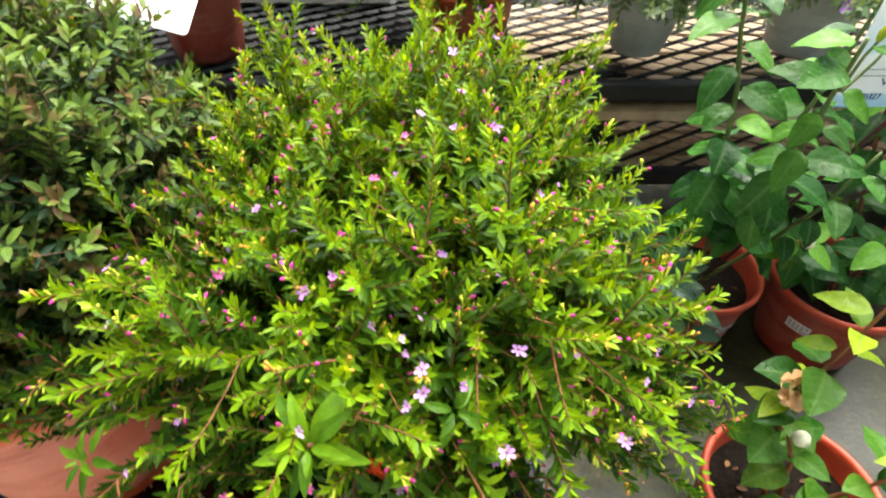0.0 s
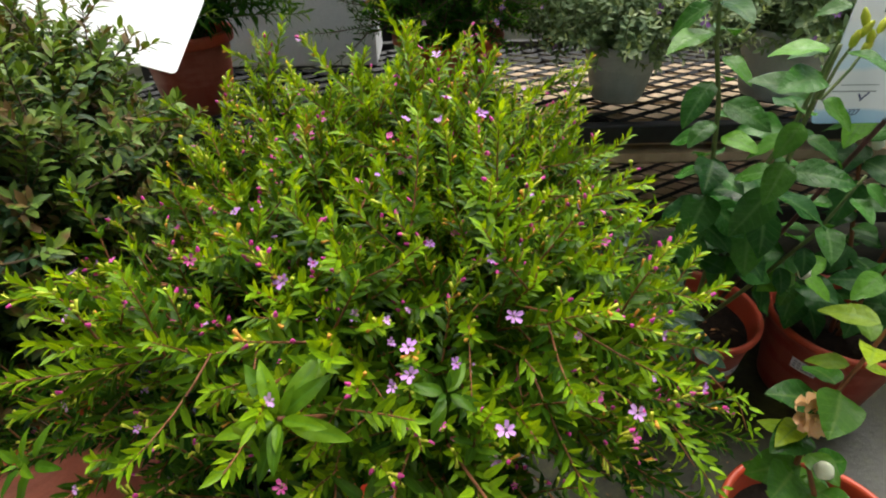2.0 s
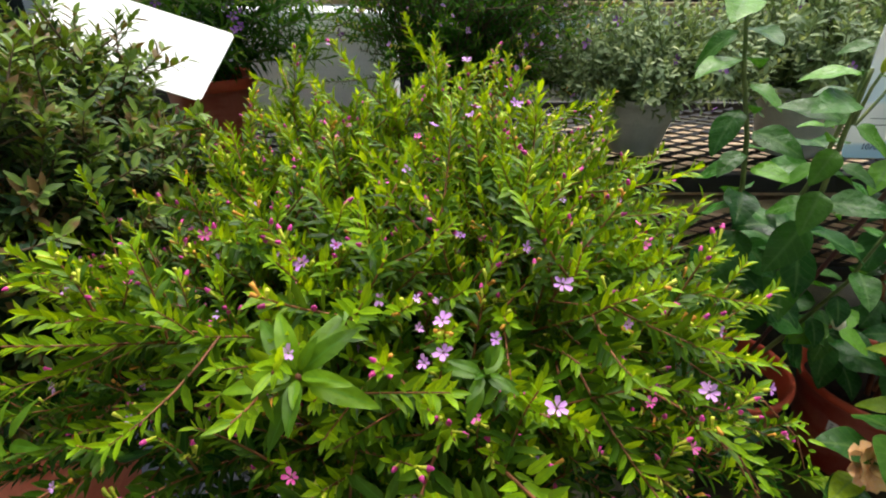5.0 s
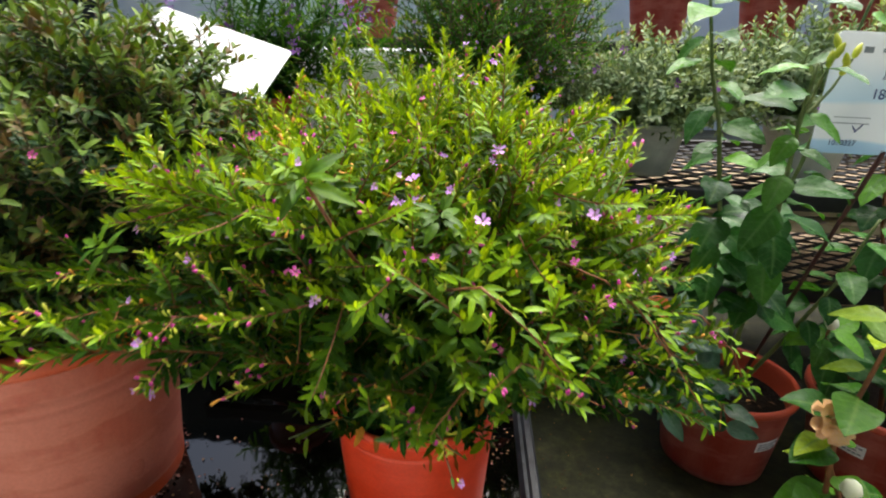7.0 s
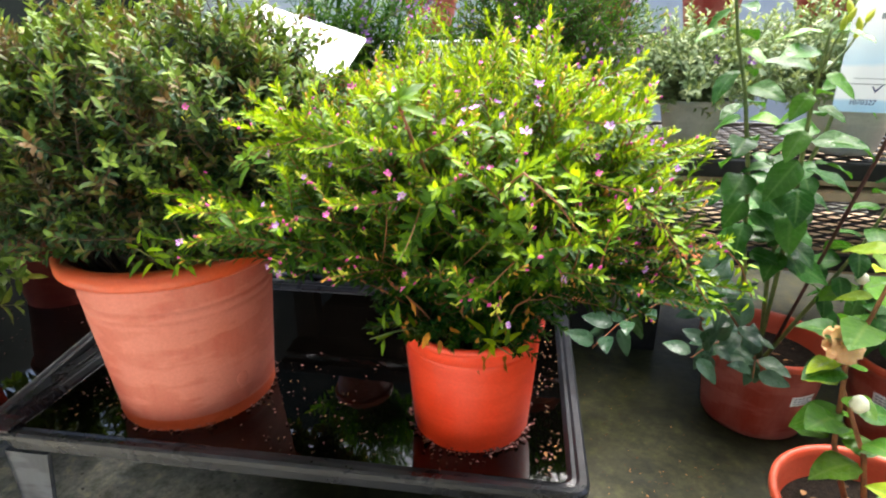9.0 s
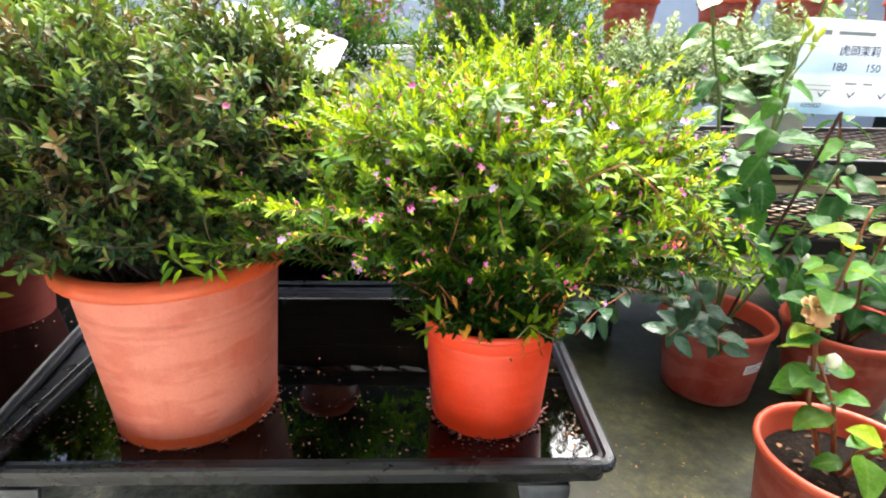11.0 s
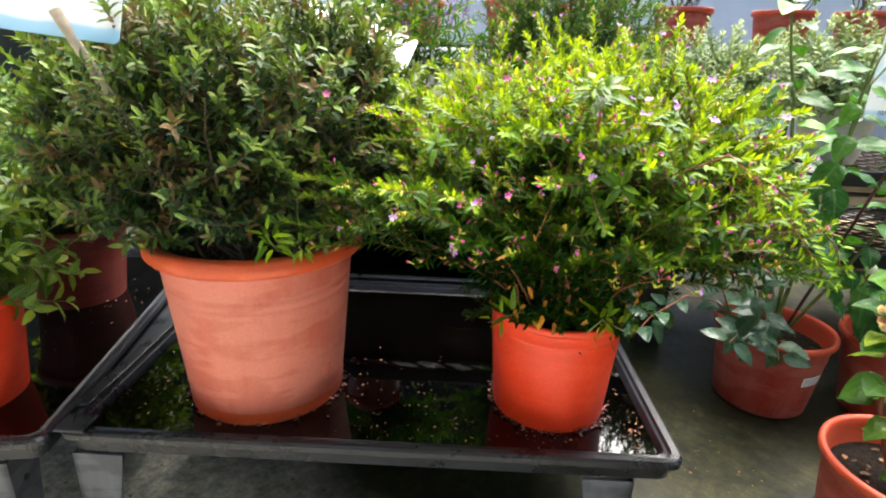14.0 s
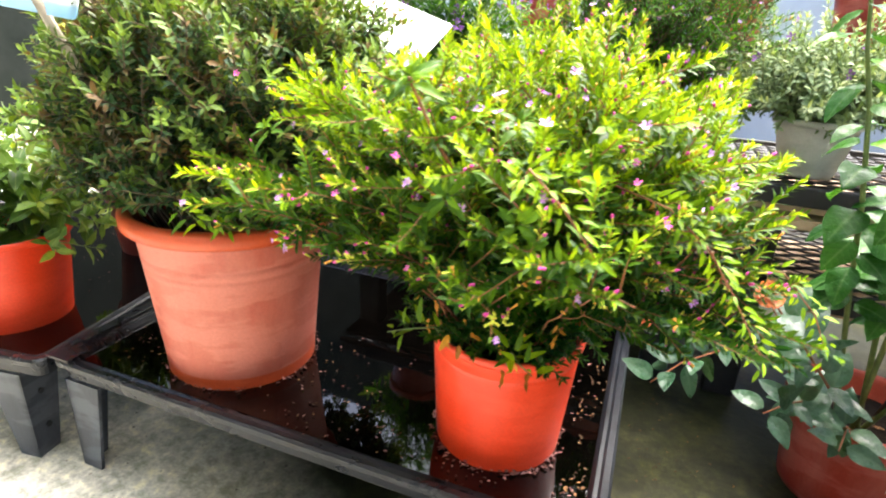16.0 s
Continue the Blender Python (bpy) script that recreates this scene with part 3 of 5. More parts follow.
def flowerpot(name, loc, r0, r1, h, mat, label, lip=0.022, lip_out=0.007, soil=0.03, rim_mat=None, wet=None, grooves=(), wob=0.0, tag=None, rot=0.0, group=""):
    """Tapered pot: body wall, turned lip, soil; tag is (turn in degrees, height, width, tall)."""
    ob = thing(name, loc, rot, label, "flowerpot", group)
    rad = lambda z: r0 + (r1 - r0) * z / h
    prof = [(0.0, 0.004), (r0 * 0.85, 0.004), (r0 * 0.93, 0.0), (r0, 0.006)]
    zs = list(np.linspace(0.02, h - lip, 9))
    for g in grooves:
        zs += [g - 0.003, g, g + 0.003]
    for z in sorted(zs):
        prof.append((rad(z) - (0.0022 if any(abs(z - g) < 1e-6 for g in grooves) else 0), z))
    inner = [(r1 - 0.006, h - lip), (rad(h - soil - 0.012) - 0.008, h - soil - 0.012)]
    body, _ = lathe(prof, 64, wob)
    part("body", body, mat, ob, "", True)
    lp = [(rad(h - lip), h - lip - 0.001), (r1 + lip_out * 0.8, h - lip), (r1 + lip_out, h - lip + 0.004), (r1 + lip_out, h - 0.004), (r1 + lip_out * 0.6, h),
          (r1 - 0.001, h), (r1 - 0.005, h - 0.005)] + inner
    ring, _ = lathe(lp, 64, wob)
    part("rim", ring, rim_mat or mat, ob, "", True)
    if wet:
        band, _ = lathe([(rad(0.006) + 0.0008, 0.006), (rad(0.03) + 0.0012, 0.03), (rad(wet) + 0.0006, wet)], 64, wob)
        part("damp_band", band, M_TERRA_WET, ob, "darker damp band", True)
    sb = bmesh.new()
    rs = rad(h - soil) - 0.006
    bmesh.ops.create_circle(sb, cap_ends=True, radius=rs, segments=40, matrix=Matrix.Translation((0, 0, h - soil)))
    bmesh.ops.subdivide_edges(sb, edges=sb.edges[:], cuts=1)
    bmesh.ops.poke(sb, faces=sb.faces[:])
    part("soil", sb, M_SOIL, ob)
    if tag:
        turn, tz, w, tall = tag
        tb = bmesh.new()
        n = 6
        rows = []
        for k in range(n + 1):
            a = radians(turn) + (k / n - 0.5) * w / rad(tz)
            rows.append([tb.verts.new(((rad(z) + 0.0016) * math.cos(a), (rad(z) + 0.0016) * math.sin(a), z)) for z in (tz, tz + tall)])
        for a, b in zip(rows, rows[1:]):
            tb.faces.new((a[0], b[0], b[1], a[1]))
        sticker = part("price_label", tb, M_LABEL, ob, "small white paper price label")
        ib = bmesh.new()
        for row in range(3):
            for k in range(5):
                if row == 1 and k == 4:
                    continue
                a = radians(turn) + ((k + 0.5) / 5 - 0.5) * w * 0.85 / rad(tz)
                z = tz + tall * (0.25 + 0.25 * row)
                r = rad(z) + 0.0022
                m = Matrix.Translation((r * math.cos(a), r * math.sin(a), z)) @ Matrix.Rotation(a, 4, "Z")
                bmesh.ops.create_cube(ib, size=1, matrix=m @ Matrix.Diagonal((0.0006, w * 0.13, tall * 0.10, 1)))
        part("print", ib, M_GREYINK, sticker)
    return ob


# ---- setting ----
def ground():
    bm = bmesh.new()
    bmesh.ops.create_grid(bm, x_segments=40, y_segments=40, size=30)
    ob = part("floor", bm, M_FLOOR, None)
    tagged(ob, "wet stained grey-green concrete nursery floor", "floor", "", "structure")


def back_wall():
    bm = bmesh.new()
    box(bm, (14, 0.15, 2.2), (0, 6.0, 1.1), 0.01)
    tagged(part("wall_north", bm, M_WALL, None), "plain pale grey wall far behind the plants", "wall", "", "structure")


# Unseen walls added: dark sides cut side light, south one stays pale and low.
def added_side_walls():
    for name, size, at in (("added_wall_east", (0.15, 12, 2.4), (4.5, 0, 1.2)), ("added_wall_west", (0.15, 12, 2.4), (-4.5, 0, 1.2)), ("added_wall_south", (9, 0.15, 1.3), (0, -4.5, 0.65))):
        bm = bmesh.new()
        box(bm, size, at, 0.01)
        tagged(part(name, bm, M_WALL if name == "added_wall_south" else M_LIGHT_BLOCK, None), "unseen plain wall added to close the nursery and limit its light", "wall", "", "structure")


# Unseen dark sheet added above the far wall so the water reflects less sky.
def reflection_block():
    bm = bmesh.new()
    box(bm, (9.2, 0.05, 3.2), (-3.3, 6.0, 3.8), 0.0)
    tagged(part("upper_light_block", bm, M_LIGHT_BLOCK, None), "unseen dark sheet added above the far wall to darken reflections", "wall", "", "structure")


def roof():
    """Unseen solid roof added over the aisle; it blocks sky light from the plants' front."""
    bm = bmesh.new()
    box(bm, (9.2, 4.4, 0.06), (0, -2.5, 2.7), 0.01)
    tagged(part("light_block_roof", bm, M_WALL, None), "unseen grey roof added over the aisle to cut sky light", "roof", "", "structure")


ground()
roof()
back_wall()
reflection_block()
added_side_walls()


# ---- tray benches ----
def rounded_rect(w, d, r, n=5):
    pts = []
    for cx, cy, a0 in ((w - r, r, -90), (w - r, d - r, 0), (r, d - r, 90), (r, r, 180)):
        for k in range(n + 1):
            a = radians(a0 + 90 * k / n)
            pts.append((cx + r * math.cos(a), cy + r * math.sin(a)))
    return pts


def tray_bench(name, corner, turn, w, d, top, label, water=True, legs=True):
    """Shallow plastic tray with a turned rim on folded plate legs; corner is its front left one."""
    ob = thing(name, (corner[0], corner[1], 0), turn, label, "bench", "plastic tray benches")
    prof = [(0.042, top - 0.048), (0.030, top - 0.012), (0.024, top - 0.004), (0.018, top - 0.006), (0.014, top - 0.001), (0.004, top), (0.0, top - 0.004),
            (0.0, top - 0.013), (0.003, top - 0.015), (0.009, top - 0.015), (0.014, top - 0.042), (0.028, top - 0.048)]
    bm = bmesh.new()
    loops = []
    for off, z in prof:
        loops.append([bm.verts.new((off + x, off + y, z)) for x, y in rounded_rect(w - 2 * off, d - 2 * off, max(0.006, 0.026 - off * 0.4))])
    for l0, l1 in zip(loops, loops[1:]):
        for i in range(len(l0)):
            bm.faces.new((l0[i], l1[i], l1[(i + 1) % len(l0)], l0[(i + 1) % len(l0)]))
    bm.faces.new(loops[0])
    bm.faces.new(list(reversed(loops[-1])))
    part("tray", bm, M_BLACK, ob, "black plastic tray with a scuffed rim")
    for lx, ly, sx, sy in ((0.012, 0.014, 1, 1), (w - 0.07, 0.014, -1, 1), (0.012, d - 0.014, 1, -1), (w - 0.012, d - 0.014, -1, -1)):
        lb = bmesh.new()
        for ax in (0, 1):
            a, b, t = 0.082, 0.046, 0.007
            z0, z1 = 0.0, top - 0.05
            q = [(0, 0, z0), (b, 0, z0), (a, 0, z1), (0, 0, z1), (0, t, z0), (b, t, z0), (a, t, z1), (0, t, z1)]
            vs = [lb.verts.new((lx + sx * (p[0] if ax == 0 else p[1]), ly + sy * (p[1] if ax == 0 else p[0]), p[2])) for p in q]
            for f in ((0, 1, 2, 3), (7, 6, 5, 4), (0, 4, 5, 1), (1, 5, 6, 2), (2, 6, 7, 3), (3, 7, 4, 0)):
                lb.faces.new([vs[i] for i in f])
        bmesh.ops.recalc_face_normals(lb, faces=lb.faces[:])
        leg = part("leg", lb, M_LEG, ob, "folded dark grey plate leg")
        for z in (0.06, 0.14):
            hb = bmesh.new()
            bmesh.ops.create_cone(hb, cap_ends=True, segments=12, radius1=0.006, radius2=0.006, depth=0.002,
                                  matrix=Matrix.Translation((lx - sx * 0.0015, ly + sy * 0.032, z)) @ Matrix.Rotation(radians(90), 4, "Y"))
            part("bolt_hole", hb, M_MESH, leg)
    fb = bmesh.new()
    box(fb, (0.022, d - 0.07, 0.005), (0.003, d / 2 + 0.03, top + 0.0025), 0.0015)
    part("side_flange", fb, M_BLACK, ob, "flat scuffed flange along the tray's edge")
    fb = bmesh.new()
    box(fb, (0.048, 0.040, 0.005), (0.025, 0.021, top + 0.0025), 0.0015)
    part("corner_plate", fb, M_BLACK, ob, "raised dark corner plate")
    if water:
        wb = bmesh.new()
        o = 0.036
        vs = [wb.verts.new((o + x, o + y, top - 0.014)) for x, y in rounded_rect(w - 2 * o + 0.006, d - 2 * o + 0.006, 0.012)]
        wb.faces.new(vs)
        tagged(part("water", wb, M_WATER, ob, "shallow still brown water"), kind="structure")
    return ob


tray_bench("tray_bench", (-0.712, 0.208), 4.4, 0.982, 0.655, 0.25, "low black plastic tray bench flooded with shallow water")
SIDE = tray_bench("tray_bench", (-0.717 - 0.97 * math.cos(radians(13)), 0.194 - 0.97 * math.sin(radians(13))), 13, 0.97, 0.9, 0.244,
                  "low black plastic tray bench holding wet potted plants")


def dark_gap_wedge():
    """Added black wedge that stands in for shade in the gap between the two trays."""
    bm = bmesh.new()
    for z in (0.185, 0.215):
        vs = [bm.verts.new((x, y, z)) for x, y in ((0.955, 0.12), (0.985, 0.12), (1.085, 0.88), (0.955, 0.88))]
        bm.faces.new(vs if z > 0.2 else list(reversed(vs)))
    bm.verts.ensure_lookup_table()
    for i in range(4):
        j = (i + 1) % 4
        bm.faces.new((bm.verts[i], bm.verts[j], bm.verts[4 + j], bm.verts[4 + i]))
    part("gap_darkener", bm, M_BLACK, SIDE, "black wedge added for the shade between the trays")


dark_gap_wedge()
tray_bench("tray_bench", (-0.752, 0.888), 4.4, 0.93, 0.55, 0.25, "low black flooded tray bench behind the main one")

# ---- main subject: pink-flowered cuphea in an orange pot ----
SMALL = (0.066, 0.446, 0.203)
flowerpot("flowerpot", SMALL, 0.096, 0.113, 0.23, M_ORANGE, "bright orange plastic flowerpot standing in tray water", lip=0.012, lip_out=0.004, soil=0.022, grooves=(0.196,))
SHOOTS = [(-.186, .287, .757), (-.324, .225, .611), (-.298, .22, .672), (-.055, .537, .849), (.08, .676, .862), (.227, .229, .797), (.276, .26, .751), (.349, .22, .586),
          (.37, .288, .629), (-.129, .183, .775), (-.163, .086, .698), (.225, .107, .685), (.41, .291, .578), (.328, .302, .743), (.328, .763, .79), (.084, .735, .843),
          (-.144, .748, .828), (-.183, .551, .812), (-.234, .372, .751), (.398, .447, .663), (.269, .231, .649), (-.133, .219, .776), (.011, .245, .795), (.044, .138, .81),
          (.186, .173, .741)]
LOW = dome((SMALL[0], SMALL[1] - 0.01, 0.425), (0.155, 0.15, 0.145), 110, 15, 0.0, 0.55)
_rng = random.Random(77)
BESIDE = [tuple(SMALL_C + (v - SMALL_C) * k + _rng.uniform(-0.028, 0.028) for v, SMALL_C in zip(s, (SMALL[0], SMALL[1], 0.45))) for s in SHOOTS for k in (0.93, 0.84)]
CROWN = LOW + SHOOTS + BESIDE + dome((0.08, 0.43, 0.56), (0.30, 0.33, 0.265), 135, 5, 0.17) + dome((0.07, 0.42, 0.52), (0.22, 0.24, 0.25), 60, 9, 0.25) + dome((0.07, 0.57, 0.63), (0.27, 0.20, 0.21), 60, 14, 0.1)
MAIN = thing("cuphea_bush", (SMALL[0], SMALL[1], 0.405), 0, "bright green cuphea bush with tiny pink and lilac flowers", "plant")
# Low leaves darkest, top ones yellowest: growth plus painted under-shade and top light.
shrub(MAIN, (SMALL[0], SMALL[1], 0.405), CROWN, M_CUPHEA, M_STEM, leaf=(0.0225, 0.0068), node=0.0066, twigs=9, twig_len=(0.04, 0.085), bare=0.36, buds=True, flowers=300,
      flower_kinds=("lilac", "lilac", "pink"), calyx=1150, single=60, single_mat=M_CUPHEA_ONE, near_y=0.30, seed=11, spread=0.05, stem_r=0.0020, young=0.95, young_lit_top=1.1, old_shaded_low=True, low_free=110, pow_age=3.8, flare=(0.65, 1.2), upright=0.35,
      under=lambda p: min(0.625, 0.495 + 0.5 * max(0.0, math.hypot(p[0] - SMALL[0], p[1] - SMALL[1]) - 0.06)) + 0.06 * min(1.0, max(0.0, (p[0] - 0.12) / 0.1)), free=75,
      flower_at=[("pink", (.035, .15, .73), 0.90), ("pink", (-.038, .16, .681), 0.90), ("lilac", (.043, .15, .807), 0.77), ("lilac", (.091, .241, .756), 0.70),
                 ("lilac", (.098, .188, .773), 0.83), ("lilac", (.135, .2, .78), 0.70), ("lilac", (.168, .21, .809), 0.90), ("pink", (.231, .218, .723), 0.83),
                 ("lilac", (.234, .168, .777), 0.90), ("lilac", (.204, .42, .77), 0.70), ("pink", (.08, .472, .764), 0.83), ("lilac", (.009, .562, .748), 0.77),
                 ("pink", (-.144, .614, .723), 0.77), ("lilac", (.174, .445, .743), 0.70)])

# ---- big terracotta pot with the dark bush ----
BIG = (-0.451, 0.421, 0.203)
BIG_POT = flowerpot("flowerpot", BIG, 0.130, 0.161, 0.335, M_TERRA, "large faded terracotta plastic pot with a damp foot", lip=0.027, lip_out=0.017, soil=0.05, rim_mat=M_TERRA_WET,
          wet=0.055, grooves=(0.262, 0.245))
spot = bmesh.new()
bmesh.ops.create_uvsphere(spot, u_segments=16, v_segments=8, radius=1.0)
scar = part("blemish", spot, M_TERRA, BIG_POT, "raised oval moulding mark", True)
scar.matrix_basis = pose(0.139 * math.cos(radians(-22)), 0.139 * math.sin(radians(-22)), 0.102, 0, 0, -22) @ Matrix.Diagonal((0.003, 0.011, 0.016, 1))
DARK = thing("cuphea_bush", (BIG[0], BIG[1], 0.485), 0, "dense dark green clipped bush with brown inner twigs", "plant")
shrub(DARK, (BIG[0], BIG[1], 0.485), dome((-0.50, 0.51, 0.64), (0.335, 0.275, 0.275), 250, 21, -0.15, 0.82, 0.70) + dome((-0.49, 0.48, 0.60), (0.27, 0.21, 0.21), 80, 22, -0.05) + dome((-0.68, 0.46, 0.66), (0.19, 0.18, 0.19), 60, 23, -0.35), M_DARK, M_TWIG,
      leaf=(0.0168, 0.0066), node=0.0096, twigs=13, twig_len=(0.03, 0.075), bare=0.42, flowers=8, flower_kinds=("pink",), calyx=160, tip_size=1.1, seed=12, spread=0.09, rise=0.35,
      stem_r=0.003, young=0.85, upright=0.15, young_lit_top=1.0, under=lambda p: 0.545 + 0.1 * max(0.0, 0.2 - math.hypot(p[0] - BIG[0], p[1] - BIG[1])), flare=(1.0, 1.5))



# ---- right: jasmine pots on the floor ----
def big_leaf_data(name, mat, L, W, age, wave=0.05):
    """A broad leaf with a folded midrib and wavy edge, base at the origin, along +y."""
    rows, cols = 9, 6
    V, F, ag, ac = [], [], [], []
    ph = random.uniform(0, 6)
    for i in range(rows + 1):
        s = i / rows
        half = W * 0.5 * (math.sin(math.pi * s ** 0.78) ** 0.75 if 0 < s < 1 else 0.0) * (1 - 0.10 * s) + 0.0006
        for j in range(cols + 1):
            u = 2 * j / cols - 1
            z = abs(u) * half * 0.17 - L * 0.32 * s * s + wave * W * u * u * math.sin(11 * s + ph + 2 * u) * 0.6
            z += 0.010 * L * math.cos(s * 42 + abs(u) * 5) * abs(u)
            V.append((u * half, s * L * 0.97, z))
            ag.append(age)
            ac.append(abs(u))
    for i in range(rows):
        for j in range(cols):
            a = i * (cols + 1) + j
            F.append((a, a + 1, a + cols + 2, a + cols + 1))
    me = bpy.data.meshes.new(name)
    me.from_pydata(V, [], F)
    for nm, vals in (("age", ag), ("across", ac)):
        me.attributes.new(nm, "FLOAT", "POINT").data.foreach_set("value", vals)
    me.materials.append(mat)
    me.polygons.foreach_set("use_smooth", [True] * len(F))
    return me


def leafy_stem(ob, pts, r, shapes, step, size, mat=None, start=0.15, seed=0, droop=0.2, tip_shapes=None, lean=(0.1, 0.6)):
    """A bent stem with opposite broad leaves, each leaf an object."""
    rng = random.Random(seed)
    P = [np.array(p, float) for p in pts]
    dense = []
    for a, b, c in zip([P[0]] + P[:-2], P[:-1], P[1:]):
        dense += [b + (c - b) * s for s in np.linspace(0, 1, 6)[:-1]]
    dense.append(P[-1])
    inv = ob.matrix_world.inverted()
    loc = lambda p: tuple(inv @ Vector(p))
    link_mesh("stem", tube_mesh("stem", [([loc(p) for p in dense], r, r * 0.45)], mat or M_GREENSTEM, 7), None, ob)
    seg = [np.linalg.norm(b - a) for a, b in zip(dense, dense[1:])]
    total, d, k = sum(seg), 0.0, 0
    d = total * start
    while d < total:
        acc, i = 0.0, 0
        while acc + seg[i] < d and i < len(seg) - 1:
            acc += seg[i]
            i += 1
        p = dense[i] + (dense[i + 1] - dense[i]) * ((d - acc) / seg[i])
        t = unit(dense[i + 1] - dense[i])
        s = d / total
        u = unit(np.cross(t, (0.4, 0.5, 1)))
        w = np.cross(t, u)
        for side in (0, math.pi):
            if rng.random() < 0.12:
                continue
            a = side + (math.pi / 2) * (k % 2) + rng.uniform(-0.5, 0.5)
            o = math.cos(a) * u + math.sin(a) * w
            al = unit(o + t * rng.uniform(*lean) + np.array((0, 0, -droop * rng.uniform(0.2, 1.6))))
            nr = unit(np.array((rng.uniform(-0.35, 0.35), rng.uniform(-0.7, 0.1), 0.9)) + t * 0.3 - o * 0.2)
            sx = unit(np.cross(al, nr))
            nz = np.cross(sx, al)
            z = size * rng.uniform(0.65, 1.15) * (1 - 0.35 * max(0, s - 0.6))
            q = p + al * 0.008
            f = new("leaf", rng.choice(tip_shapes if tip_shapes and s > 0.72 else shapes))
            f.parent = ob
            f.matrix_basis = inv @ Matrix([(sx[r2] * z, al[r2] * z, nz[r2] * z, q[r2]) for r2 in range(3)] + [(0, 0, 0, 1)])
        d += step * rng.uniform(0.8, 1.2)
        k += 1


M_DRYLEAF = leaf_material("yellow_dry_leaf", (0.45, 0.16, 0.02), (0.62, 0.34, 0.03), (0.5, 0.3, 0.08), 0.6, 0.2, single=True)
JAS = [big_leaf_data("leaf", M_JASMINE, 1.0, 0.74, a, 0.10) for a in (0.0, 0.1, 0.25)]
JAS_TIP = [big_leaf_data("leaf", M_JASMINE, 1.0, 0.62, a) for a in (0.5, 0.8)]
YNG = [big_leaf_data("leaf", M_YOUNG, 1.0, 0.76, a) for a in (0.05, 0.2, 0.4)]
YNG_TIP = [big_leaf_data("leaf", M_YOUNG, 1.0, 0.52, a) for a in (0.8, 1.0)]
ROSE = [big_leaf_data("leaf", M_ROSE, 1.0, 0.58, a) for a in (0.0, 0.2, 0.4)]

P1, P2, P3 = (0.670, 0.897, 0.0), (0.978, 0.872, 0.0), (0.674, 0.388, 0.0)
for p, tg, nm in ((P1, (-62, 0.105, 0.055, 0.026), "dusty brown-red plastic pot with a white price label"), (P2, (-140, 0.12, 0.05, 0.03), "dark red plastic pot with a pale label"),
                  (P3, None, "red-brown plastic pot with bare dark soil")):
    flowerpot("flowerpot", p, 0.108, 0.141 if p is P2 else 0.132, 0.212, M_BROWNRED, nm, lip=0.016, lip_out=0.007, soil=0.05, rim_mat=M_REDRIM, tag=tg, group="red pots on the floor")

J1 = thing("jasmine_plant", (P1[0], P1[1], 0.165), 0, "tall jasmine with large wet green leaves tied to stakes", "plant")
for k, st in enumerate(([(.62, .86, .165), (.575, .80, .34), (.53, .72, .5), (.495, .66, .64), (.463, .64, .77), (.44, .64, .844), (.42, .64, .94)],
                        [(.65, .87, .165), (.62, .78, .40), (.575, .66, .60), (.548, .60, .70), (.54, .585, .78), (.542, .58, .86)],
                        [(.66, .88, .165), (.61, .80, .4), (.60, .76, .55), (.63, .74, .7), (.65, .74, .84), (.67, .74, .95)], [(.67, .88, .165), (.71, .80, .36), (.74, .75, .5), (.77, .74, .62)])):
    leafy_stem(J1, st, 0.0050, JAS, 0.029, 0.073, M_GREENSTEM, 0.40, 40 + k, 0.5, JAS_TIP)
J2 = thing("jasmine_plant", (P2[0], P2[1], 0.165), 0, "leafy green jasmine with small white buds", "plant")
for k, st in enumerate(([(.97, .87, .165), (.955, .88, .30), (.92, .9, .44), (.88, .9, .56), (.85, .9, .70), (.85, .9, .80)], [(.99, .88, .165), (1.04, .92, .36), (1.08, .93, .58), (1.06, .9, .8)], [(.95, .89, .165), (.86, .86, .28), (.79, .82, .36), (.755, .75, .42)],
                        [(.98, .86, .165), (.95, .82, .26), (.91, .78, .36), (.90, .74, .48)], [(.99, .86, .165), (1.02, .82, .25), (1.0, .77, .34), (.97, .72, .42)])):
    leafy_stem(J2, st, 0.005, JAS, 0.036, 0.078, M_STEM, 0.3, 60 + k, 0.4, JAS_TIP)
J3 = thing("jasmine_plant", (P3[0], P3[1], 0.165), 0, "young jasmine with glossy light green leaves", "plant")
for k, st in enumerate(([(.65, .40, .165), (.61, .42, .29), (.60, .43, .42), (.625, .44, .53), (.64, .445, .62)], [(.665, .39, .165), (.64, .40, .29), (.605, .43, .38), (.595, .44, .43)], [(.68, .38, .165), (.74, .37, .28), (.78, .36, .4)],
                        [(.67, .385, .165), (.66, .35, .24), (.68, .31, .30)])):
    leafy_stem(J3, st, 0.0045, YNG, 0.036, 0.066, M_STEM, 0.3, 80 + k, 0.25, YNG_TIP)
RB = thing("rose_plant", (P1[0] - 0.06, P1[1] - 0.05, 0.165), 0, "small rose with blue-green leaves and orange blooms", "plant")
for k, st in enumerate(([(.59, .85, .165), (.55, .78, .25), (.50, .70, .28), (.46, .66, .27)], [(.60, .84, .165), (.56, .74, .30), (.49, .66, .40), (.42, .60, .49)], [(.60, .86, .165), (.50, .85, .28), (.42, .83, .30), (.33, .78, .26), (.28, .74, .22)],
                        [(.62, .84, .165), (.60, .74, .24), (.585, .69, .22)], [(.58, .86, .165), (.52, .88, .30), (.46, .86, .38)])):
    leafy_stem(RB, st, 0.0028, ROSE, 0.028, 0.066, M_STEM, 0.62 if k == 2 else 0.32, 90 + k, 0.0)


